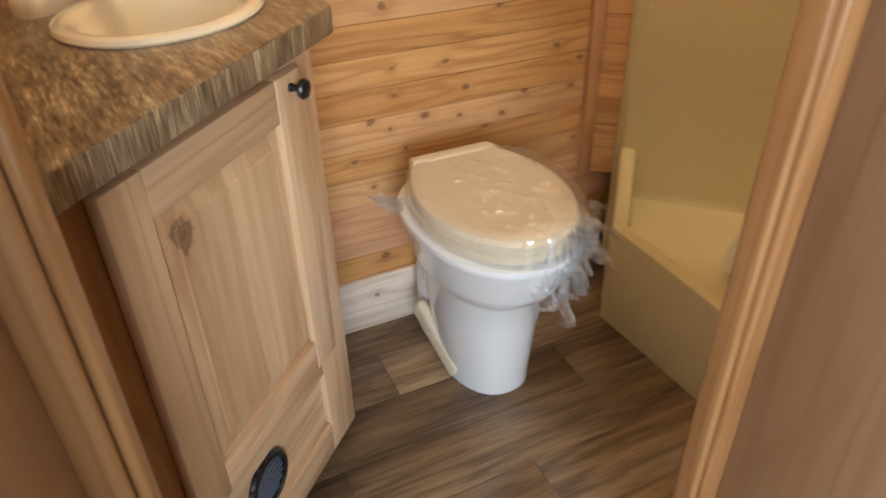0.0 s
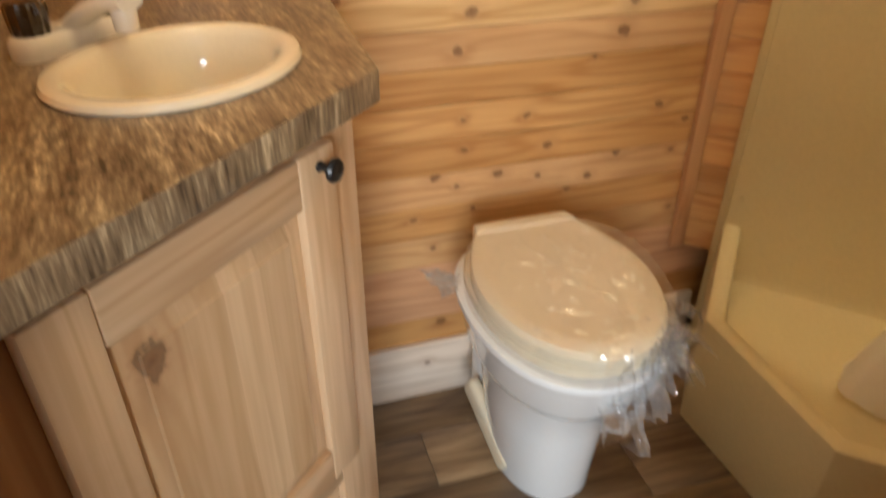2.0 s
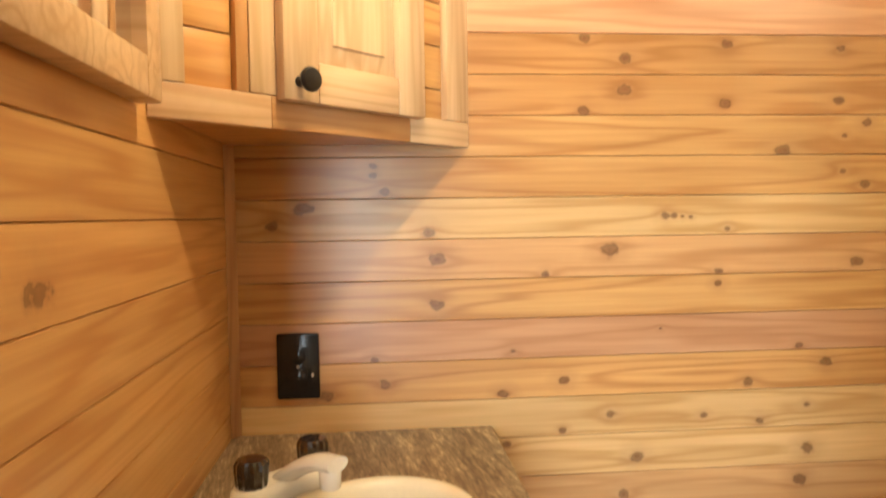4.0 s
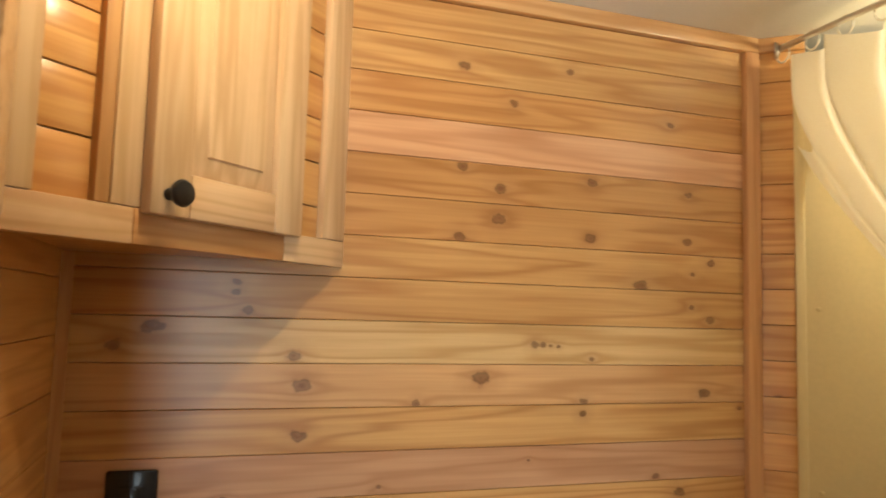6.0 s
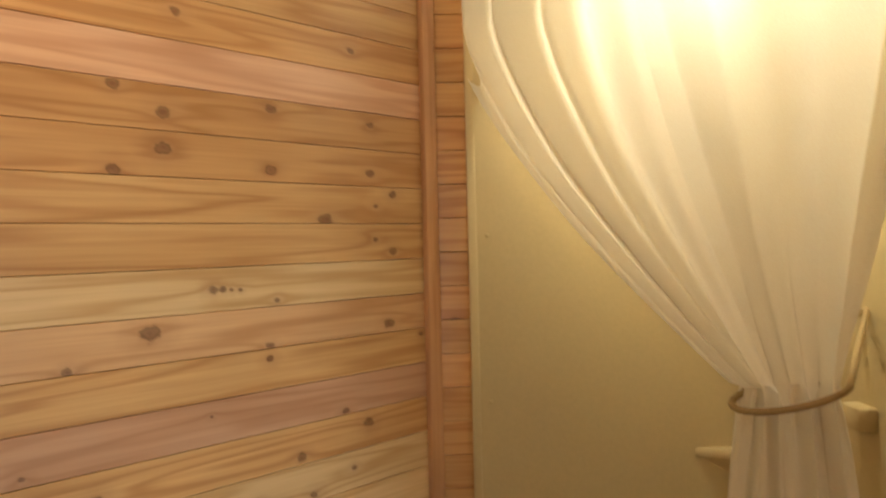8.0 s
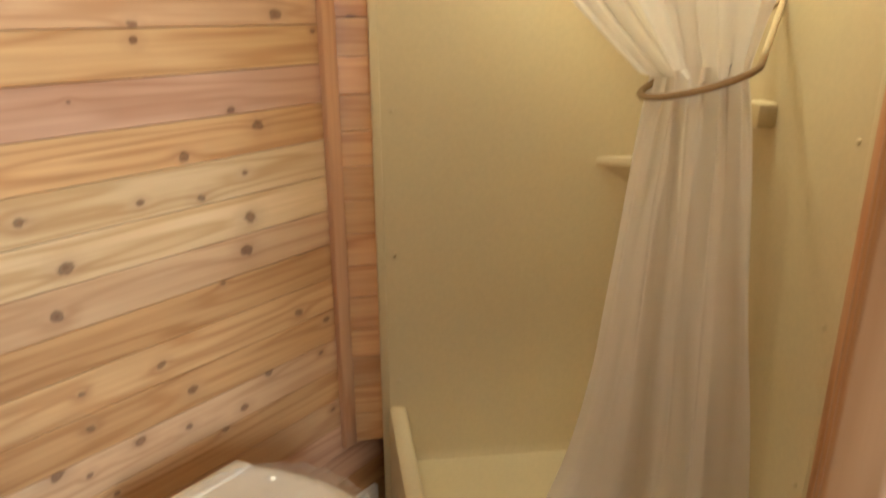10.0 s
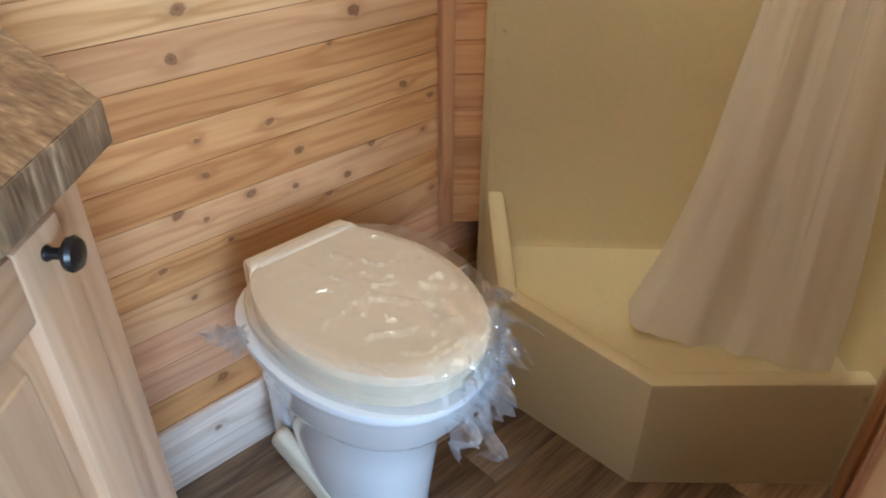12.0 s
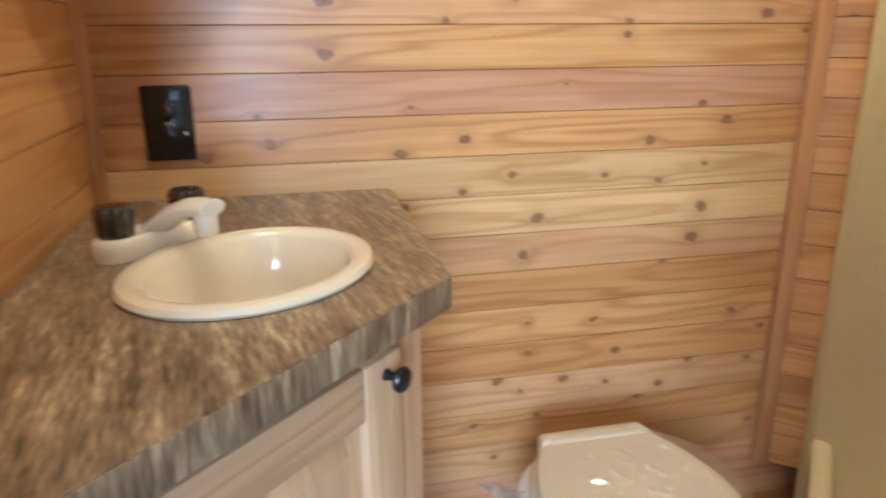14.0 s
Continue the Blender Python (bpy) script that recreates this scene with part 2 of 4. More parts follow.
def plank_material():
    m, nodes, links, bsdf = mat("vinyl_plank")
    coord = nodes.new("ShaderNodeTexCoord")
    info = nodes.new("ShaderNodeObjectInfo")
    shift = nodes.new("ShaderNodeCombineXYZ")
    for i in range(3):
        links.new(maths(nodes, links, "MULTIPLY", info.outputs["Random"], 53.0), shift.inputs[i])
    base = nodes.new("ShaderNodeVectorMath")
    links.new(coord.outputs["Object"], base.inputs[0])
    links.new(shift.outputs[0], base.inputs[1])
    mp = nodes.new("ShaderNodeMapping")
    mp.inputs["Scale"].default_value = (2.6, 26, 10)
    links.new(base.outputs[0], mp.inputs[0])
    a = node(nodes, "ShaderNodeTexNoise", Scale=1.0, Detail=6.0, Roughness=0.6, Distortion=0.5)
    links.new(mp.outputs[0], a.inputs["Vector"])
    mp2 = nodes.new("ShaderNodeMapping")
    mp2.inputs["Scale"].default_value = (9, 170, 10)
    links.new(base.outputs[0], mp2.inputs[0])
    b = node(nodes, "ShaderNodeTexNoise", Scale=1.0, Detail=4.0)
    links.new(mp2.outputs[0], b.inputs["Vector"])
    f = maths(nodes, links, "ADD", maths(nodes, links, "MULTIPLY", a.outputs["Fac"], 0.7), maths(nodes, links, "MULTIPLY", b.outputs["Fac"], 0.3))
    col = ramp(nodes, links, f, (0.32, (0.075, 0.045, 0.025)), (0.45, (0.215, 0.138, 0.078)), (0.57, (0.38, 0.262, 0.150)), (0.68, (0.52, 0.38, 0.235)))
    vary = ramp(nodes, links, info.outputs["Random"], (0.0, (0.42, 0.36, 0.31)), (0.45, (0.85, 0.80, 0.76)), (1.0, (1.3, 1.24, 1.14)))
    col = blend(nodes, links, 0.85, col, vary, "MULTIPLY")
    links.new(col, bsdf.inputs["Base Color"])
    bsdf.inputs["Roughness"].default_value = 0.34
    bump(nodes, links, bsdf, b.outputs["Fac"], 0.12, 0.001)
    return m


plank_mat = plank_material()


def curtain_material():
    m, nodes, links, bsdf = mat("cream_curtain_fabric")
    coord = nodes.new("ShaderNodeTexCoord")
    n = node(nodes, "ShaderNodeTexNoise", Scale=500.0, Detail=2.0)
    links.new(coord.outputs["Object"], n.inputs["Vector"])
    col = ramp(nodes, links, n.outputs["Fac"], (0.3, (0.86, 0.80, 0.71)), (0.7, (0.90, 0.86, 0.78)))
    links.new(col, bsdf.inputs["Base Color"])
    bsdf.inputs["Roughness"].default_value = 0.75
    tr = nodes.new("ShaderNodeBsdfTranslucent")
    links.new(col, tr.inputs[0])
    mix = nodes.new("ShaderNodeMixShader")
    mix.inputs[0].default_value = 0.38
    links.new(bsdf.outputs[0], mix.inputs[1])
    links.new(tr.outputs[0], mix.inputs[2])
    links.new(mix.outputs[0], nodes["Material Output"].inputs[0])
    bump(nodes, links, bsdf, n.outputs["Fac"], 0.1, 0.0005)
    return m


curtain_mat = curtain_material()


def film_material(name, clear, sheen):
    """Thin clear film: mostly clear, with some milky scatter and gloss."""
    m, nodes, links, bsdf = mat(name)
    tr = nodes.new("ShaderNodeBsdfTransparent")
    gl = nodes.new("ShaderNodeBsdfGlossy")
    gl.inputs["Roughness"].default_value = 0.08
    milk = nodes.new("ShaderNodeBsdfTranslucent")
    milk.inputs[0].default_value = (0.92, 0.92, 0.93, 1)
    bsdf.inputs["Base Color"].default_value = (0.92, 0.92, 0.93, 1)
    bsdf.inputs["Roughness"].default_value = 0.15
    cloud = nodes.new("ShaderNodeMixShader")
    cloud.inputs[0].default_value = 0.5
    links.new(milk.outputs[0], cloud.inputs[1])
    links.new(bsdf.outputs[0], cloud.inputs[2])
    body = nodes.new("ShaderNodeMixShader")
    body.inputs[0].default_value = sheen
    links.new(cloud.outputs[0], body.inputs[1])
    links.new(gl.outputs[0], body.inputs[2])
    mix = nodes.new("ShaderNodeMixShader")
    mix.inputs[0].default_value = 1 - clear
    links.new(tr.outputs[0], mix.inputs[1])
    links.new(body.outputs[0], mix.inputs[2])
    links.new(mix.outputs[0], nodes["Material Output"].inputs[0])
    return m


film_mat = film_material("clear_plastic_film", 0.76, 0.80)
tail_mat = film_material("crinkled_plastic_film", 0.66, 0.68)


# ---- mesh helpers ----
def mesh_ob(name, bm, material, parent=None, label="", smooth=True, angle=35):
    data = bpy.data.meshes.new(name)
    bmesh.ops.recalc_face_normals(bm, faces=bm.faces)
    if smooth:
        for f in bm.faces:
            f.smooth = True
        for e in bm.edges:
            if len(e.link_faces) != 2 or e.calc_face_angle(0) > radians(angle):
                e.smooth = False
    bm.to_mesh(data)
    bm.free()
    data.materials.append(material)
    ob = new(name, data)
    if parent is not None:
        ob.parent = parent
    if label:
        ob["label"] = label
    return ob


def part(name, bm, material, parent, label="", m=None):
    ob = mesh_ob(name, bm, material, parent, label)
    if m is not None:
        ob.matrix_basis = m
    return ob


def thing(name, label, category, m=None, kind="", group=""):
    ob = new(name)
    if m is not None:
        ob.matrix_basis = m
    return tagged(ob, label, category, group, kind)


def block(x0, x1, y0, y1, z0, z1, bevel=0.0, bm=None, seg=2):
    bm = bm or bmesh.new()
    r = bmesh.ops.create_cube(bm, size=1.0)["verts"]
    for v in r:
        v.co = Vector((x0 if v.co.x < 0 else x1, y0 if v.co.y < 0 else y1, z0 if v.co.z < 0 else z1))
    if bevel:
        es = list({e for v in r for e in v.link_edges})
        bmesh.ops.bevel(bm, geom=es, offset=bevel, segments=seg, affect="EDGES", profile=0.5)
    return bm


def prism(poly, z0, z1, bevel=0.0, bm=None):
    bm = bm or bmesh.new()
    lo = [bm.verts.new((x, y, z0)) for x, y in poly]
    hi = [bm.verts.new((x, y, z1)) for x, y in poly]
    faces = [bm.faces.new(lo[::-1]), bm.faces.new(hi)]
    n = len(poly)
    for i in range(n):
        faces.append(bm.faces.new((lo[i], lo[(i + 1) % n], hi[(i + 1) % n], hi[i])))
    if bevel:
        es = list({e for f in faces for e in f.edges})
        bmesh.ops.bevel(bm, geom=es, offset=bevel, segments=2, affect="EDGES", profile=0.5)
    return bm


def loft(rings, bm=None, cap=(True, True), closed=True):
    """Skins a row of rings of points."""
    bm = bm or bmesh.new()
    vs = [[bm.verts.new(p) for p in r] for r in rings]
    n = len(vs[0])
    for a, b in zip(vs, vs[1:]):
        for i in range(n if closed else n - 1):
            j = (i + 1) % n
            bm.faces.new((a[i], a[j], b[j], b[i]))
    if cap[0]:
        bm.faces.new(vs[0][::-1])
    if cap[1]:
        bm.faces.new(vs[-1])
    return bm


def lathe(profile, n=28, bm=None, cap=(True, True)):
    return loft([[(r * math.cos(2 * math.pi * i / n), r * math.sin(2 * math.pi * i / n), z) for i in range(n)] for r, z in profile], bm, cap)


def tube(points, radius, n=10, bm=None, closed=False):
    pts = [Vector(p) for p in points]
    rings = []
    for i, p in enumerate(pts):
        a, b = pts[max(i - 1, 0)], pts[min(i + 1, len(pts) - 1)]
        q = (b - a).to_track_quat("Z", "Y").to_matrix()
        r = radius(i / (len(pts) - 1)) if callable(radius) else radius
        rings.append([p + q @ Vector((r * math.cos(2 * math.pi * k / n), r * math.sin(2 * math.pi * k / n), 0)) for k in range(n)])
    return loft(rings, bm)


def facing(a, b, z=0.0):
    """A frame at the plan point a whose x runs to the plan point b and whose -y faces the room."""
    ang = math.degrees(math.atan2(b[1] - a[1], b[0] - a[0]))
    return pose(a[0], a[1], z, 0, 0, ang)


# ---- setting ----
CEIL = 1.955
FRONT = -0.985
back_shell = mesh_ob("wall_back", block(-0.12, 1.36, 0.018, 0.12, 0, CEIL), gap_shade)
tagged(back_shell, "back wall of horizontal knotty cedar tongue-and-groove boards", "wall", kind="structure")
left_shell = mesh_ob("wall_left", block(-0.12, -0.018, FRONT, 0.018, 0, CEIL), gap_shade)
tagged(left_shell, "side wall of wide honey-coloured cedar boards", "wall", kind="structure")
ceiling = mesh_ob("ceiling", block(-0.12, 2.3, FRONT - 0.11, 0.12, CEIL, CEIL + 0.08), white_ceiling)
tagged(ceiling, "plain white bathroom ceiling panel", "ceiling", kind="structure")
floor = mesh_ob("floor", block(-1.6, 3.0, -3.4, 0.14, -0.08, -0.003), gap_shade)
tagged(floor, "brown wood-look vinyl plank floor", "floor", kind="structure")

# front wall with the doorway
DOOR_L, DOOR_R = 0.078, 0.735
for name, x0, x1 in (("wall_front_left", -1.6, DOOR_L - 0.02), ("wall_front_right", DOOR_R + 0.02, 2.9)):
    w = mesh_ob(name, block(x0, x1, FRONT - 0.10, FRONT, 0, CEIL), veneer)
    tagged(w, "thin partition wall beside the doorway", "wall", kind="structure")
w = mesh_ob("wall_front_over", block(DOOR_L - 0.02, DOOR_R + 0.02, FRONT - 0.10, FRONT, 1.90, CEIL), veneer)
tagged(w, "partition above the doorway", "wall", kind="structure")

frame_1 = thing("door_frame", "stained wooden door frame round the bathroom doorway", "door frame", kind="structure")
for x, sgn in ((DOOR_R, 1), (DOOR_L, -1)):
    lo, hi = sorted((x, x + 0.02 * sgn))
    part("jamb", block(lo, hi, FRONT - 0.30, FRONT - 0.03, 0, 1.90, 0.002), veneer, frame_1)
    lo, hi = sorted((x - 0.026 * sgn, x + 0.02 * sgn))
    part("stop", block(lo, hi, FRONT - 0.0295, FRONT + 0.012, 0, 1.90, 0.006, seg=3), pine_trim, frame_1)
    lo, hi = sorted((x - 0.038 * sgn, x - 0.0265 * sgn))
    part("bead", block(lo, hi, FRONT - 0.024, FRONT + 0.008, 0, 1.90, 0.005, seg=3), pine_trim, frame_1)
    lo, hi = sorted((x + 0.0205 * sgn, x + 0.055 * sgn))
    part("casing", block(lo, hi, FRONT + 0.0005, FRONT + 0.016, 0, 1.93, 0.004), pine_trim, frame_1)
part("head", block(DOOR_L - 0.02, DOOR_R + 0.02, FRONT - 0.115, FRONT + 0.012, 1.9005, 1.92, 0.002), pine_trim, frame_1)

# hall behind the camera
for name, b in (("wall_hall_right", (2.8, 2.9, -3.3, FRONT - 0.10, 0, 2.3)), ("wall_hall_left", (-1.6, -1.5, -3.3, FRONT - 0.10, 0, 2.3)),
                ("wall_hall_rear_right", (0.20, 2.8, -3.3, -3.2, 0, 2.3)), ("wall_hall_rear_left", (-1.5, -0.76, -3.3, -3.2, 0, 2.3)),
                ("wall_hall_rear_low", (-0.76, 0.20, -3.3, -3.2, 0, 0.52)), ("wall_hall_rear_top", (-0.76, 0.20, -3.3, -3.2, 1.9, 2.3)),
                ("wall_hall_front_top", (-1.5, 2.8, FRONT - 0.10, FRONT - 0.02, CEIL + 0.081, 2.3))):
    tagged(mesh_ob(name, block(*b), hall_paint), "plain painted wall of the next room", "wall", kind="structure")
tagged(mesh_ob("ceiling_hall", block(-1.6, 2.9, -3.3, FRONT - 0.02, 2.3, 2.38), white_ceiling), "plain white ceiling of the next room", "ceiling", kind="structure")
for name, b in (("wall_right", (2.25, 2.35, FRONT, 0.12, 0, CEIL)), ("wall_back_right", (1.36, 2.25, 0.05, 0.12, 0, CEIL))):
    tagged(mesh_ob(name, block(*b), hall_paint), "plain wall behind the shower enclosure", "wall", kind="structure")

# trims, baseboard, angled strip beside the shower
TRIM_X = 1.222
tagged(mesh_ob("baseboard", block(0.0, 1.318, -0.014, 0.0, 0.0, 0.156, 0.003), white_wood), "whitewashed pale wooden baseboard on the floor", "baseboard", kind="structure")
tagged(mesh_ob("trim_upright", block(TRIM_X, TRIM_X + 0.034, -0.014, 0.004, 0.305, CEIL - 0.03, 0.003), cedar_trim), "upright reddish cedar corner trim board", "trim", kind="structure")
tagged(mesh_ob("trim_corner", prism([(0, 0), (0.016, 0), (0, -0.016)], 0.95, CEIL, 0.002), cedar_trim), "thin cedar corner moulding", "trim", kind="structure")
tagged(mesh_ob("trim_ceiling", block(0.0, TRIM_X + 0.03, -0.016, 0.0, CEIL - 0.032, CEIL, 0.003), cedar_trim_flat), "cedar trim strip below the ceiling", "trim", kind="structure")
STRIP_A, STRIP_B = (1.246, 0.010), (1.328, -0.060)
strip_m = facing(STRIP_A, STRIP_B)
strip = mesh_ob("wall_angled", block(0.0, 0.107, 0.004, 0.02, 0.30, CEIL), gap_shade)
strip.matrix_basis = strip_m
tagged(strip, "narrow angled cedar wall strip beside the shower", "wall", kind="structure")
tagged(mesh_ob("trim_ceiling_angled", block(0.0, 0.105, -0.014, 0.0, CEIL - 0.03, CEIL, 0.003), cedar_trim_flat), "cedar trim strip below the ceiling", "trim", kind="structure").matrix_basis = strip_m


RIGHT_A, RIGHT_B = (1.460, -0.892), (1.368, -0.984)
for x0, x1, y0, mtl in ((0.0, 0.030, -0.010, cedar_trim), (0.0305, 0.058, -0.004, pine_trim), (0.0585, 0.13, 0.0, cedar_trim)):
    t = mesh_ob("trim_shower", block(x0, x1, y0, 0.014, 0.0, CEIL, 0.003), mtl)
    t.matrix_basis = facing(RIGHT_A, RIGHT_B)
    tagged(t, "upright stained wooden trim beside the shower", "trim", kind="structure")


# ---- vanity ----
COUNTER = 0.953
C_END = (0.0, -0.918)
counter_poly = [(0.001, -0.001), (0.446, -0.001), (0.446, -0.452), (0.001, C_END[1])]
SINK = Vector((0.239, -0.381))
SINK_ANG = 53.0


def ellipse(cx, cy, a, b, ang, n=56):
    c, s = math.cos(radians(ang)), math.sin(radians(ang))
    return [(cx + a * math.cos(t) * c - b * math.sin(t) * s, cy + a * math.cos(t) * s + b * math.sin(t) * c) for t in [2 * math.pi * i / n for i in range(n)]]


def worktop():
    top = thing("countertop", "brown stone-look laminate countertop on the corner vanity", "countertop")
    bm = bmesh.new()
    hole = ellipse(SINK.x, SINK.y, 0.135, 0.113, SINK_ANG)
    for z, flip in ((COUNTER, False), (COUNTER - 0.035, True)):
        outer = [bm.verts.new((x, y, z)) for x, y in counter_poly]
        inner = [bm.verts.new((x, y, z)) for x, y in hole]
        edges = [bm.edges.new((outer[i], outer[(i + 1) % 4])) for i in range(4)]
        edges += [bm.edges.new((inner[i], inner[(i + 1) % len(inner)])) for i in range(len(inner))]
        bmesh.ops.triangle_fill(bm, use_beauty=True, use_dissolve=False, edges=edges)
    bm.verts.ensure_lookup_table()
    n = len(bm.verts) // 2
    for i in range(4):
        j = (i + 1) % 4
        bm.faces.new((bm.verts[i], bm.verts[j], bm.verts[n + j], bm.verts[n + i]))
    part("slab", bm, laminate, top)
    for (x0, y0), (x1, y1) in (((0.446, -0.002), (0.446, -0.452)), ((0.446, -0.452), C_END)):
        n = math.dist((x0, y0), (x1, y1))
        ang = math.degrees(math.atan2(y1 - y0, x1 - x0))
        part("edge_band", block(0.0, n, 0.0003, 0.0022, COUNTER - 0.0355, COUNTER - 0.0008, 0.0005), laminate, top, "laminate edge band", pose(x0, y0, 0, 0, 0, ang))
    return top


worktop()


def basin():
    sink = thing("sink", "glossy bone-coloured oval drop-in sink in the countertop", "sink")
    n = 56
    prof = ((0.149, 0.127, 0.0005), (0.151, 0.129, 0.004), (0.148, 0.126, 0.0095), (0.142, 0.120, 0.012), (0.132, 0.110, 0.0115), (0.126, 0.104, 0.008), (0.121, 0.099, 0.0),
            (0.113, 0.092, -0.03), (0.100, 0.081, -0.065), (0.080, 0.064, -0.095), (0.05, 0.04, -0.112), (0.02, 0.02, -0.116))
    rings = [[(x, y, COUNTER + z) for x, y in ellipse(SINK.x, SINK.y, a, b, SINK_ANG, n)] for a, b, z in prof]
    bowl = part("bowl", loft(rings, cap=(False, False)), bone_gloss, sink)
    bowl.modifiers.new("thick", "SOLIDIFY").thickness = 0.004
    d = part("drain", lathe([(0.022, -0.002), (0.022, 0.002), (0.016, 0.003), (0.012, 0.0), (0.0005, -0.002)]), metal, sink, "round metal drain")
    d.matrix_basis = pose(SINK.x, SINK.y, COUNTER - 0.113)
    return sink


basin()


def faucet():
    tap = thing("faucet", "off-white plastic faucet with two smoked acrylic knobs", "faucet", pose(0.122, -0.262, COUNTER + 0.0005, 0, 0, -43))
    # local y runs along the base, local x towards the bowl
    b = []
    for k, z in ((1.0, 0.0), (1.0, 0.014), (0.93, 0.022), (0.80, 0.026)):
        ring = []
        for i in range(32):
            t = 2 * math.pi * i / 32
            cy = 0.055 if math.sin(t) >= 0 else -0.055
            ring.append((0.026 * k * math.cos(t), cy + 0.026 * k * math.sin(t), z))
        b.append(ring)
    part("base", loft(b), faucet_white, tap)
    rings = []
    for i in range(9):
        u = i / 8
        x = -0.012 + 0.118 * u
        top = 0.026 + 0.045 * math.sin(min(1, u * 1.15) * math.pi / 2)
        h, w = 0.030 - 0.010 * u, 0.022 - 0.004 * u
        rings.append([(x, w * math.cos(t), top - h * 0.5 + h * 0.5 * math.sin(t)) for t in [2 * math.pi * k / 16 for k in range(16)]])
    part("spout", loft(rings), faucet_white, tap)
    part("aerator", lathe([(0.012, 0.0), (0.0135, 0.002), (0.0145, 0.024), (0.012, 0.03)], 20), faucet_white, tap, m=pose(0.092, 0, 0.028))
    for sy in (-0.052, 0.052):
        prof = []
        n = 48
        for r, z in ((0.017, 0.0), (0.020, 0.006), (0.0215, 0.024), (0.0215, 0.035), (0.018, 0.040), (0.008, 0.0405)):
            prof.append([((r * (1 + 0.045 * math.cos(12 * 2 * math.pi * i / n))) * math.cos(2 * math.pi * i / n), (r * (1 + 0.045 * math.cos(12 * 2 * math.pi * i / n))) * math.sin(2 * math.pi * i / n), z) for i in range(n)])
        part("handle", loft(prof), smoke, tap, "fluted smoked acrylic knob", pose(0, sy, 0.022))
    return tap


faucet()

KNOB = lambda: lathe([(0.007, 0.0), (0.0075, 0.002), (0.0055, 0.006), (0.0055, 0.014), (0.010, 0.017), (0.0155, 0.021), (0.0165, 0.025), (0.014, 0.029), (0.006, 0.0315), (0.0005, 0.032)], 24)


def raised_panel(x0, x1, z0, z1, y, rise=0.010, slope=0.028):
    bm = bmesh.new()
    rings = []
    for d, h in ((0.0, 0.0), (0.003, 0.002), (slope, rise * 0.75), (slope + 0.002, rise), (slope + 0.004, rise)):
        rings.append([(x0 + d, y - h, z0 + d), (x1 - d, y - h, z0 + d), (x1 - d, y - h, z1 - d), (x0 + d, y - h, z1 - d)])
    return loft(rings, bm, cap=(True, True))


def panel_door(parent, x0, x1, z0, z1, y, stile, rail, panel_mat, knob_at, knob_size=1.0):
    """A framed door with a raised panel whose front lies at -y."""
    door = part("door", block(x0 + 0.004, x1 - 0.004, y - 0.006, y, z0 + 0.004, z1 - 0.004), pine, parent)
    f = y - 0.019
    for a, b in ((x0, x0 + stile), (x1 - stile, x1)):
        part("stile", block(-(z1 - z0) / 2, (z1 - z0) / 2, f, y, -stile / 2, stile / 2, 0.004), pine, door, m=pose((a + b) / 2, 0, (z0 + z1) / 2, 0, 90, 0))
    for a, b in ((z0, z0 + rail), (z1 - rail, z1)):
        part("rail", block(x0 + stile + 0.0005, x1 - stile - 0.0005, f + 0.0005, y, a, b, 0.0035), pine, door)
    h, w = z1 - z0 - 2 * rail + 0.004, x1 - x0 - 2 * stile + 0.004
    p = part("panel", raised_panel(-h / 2, h / 2, -w / 2, w / 2, y - 0.006), panel_mat, door, m=pose((x0 + x1) / 2, 0, (z0 + z1) / 2, 0, 90, 0))
    k = part("knob", KNOB(), bronze, door, "round oil-rubbed bronze knob", pose(knob_at[0], f, knob_at[1], 90, 0, 0))
    k.scale = (knob_size, knob_size, knob_size)
    return door


V_L, V_R = (-0.020, -0.854), (0.422, -0.412)
V_LEN = math.dist(V_L, V_R)


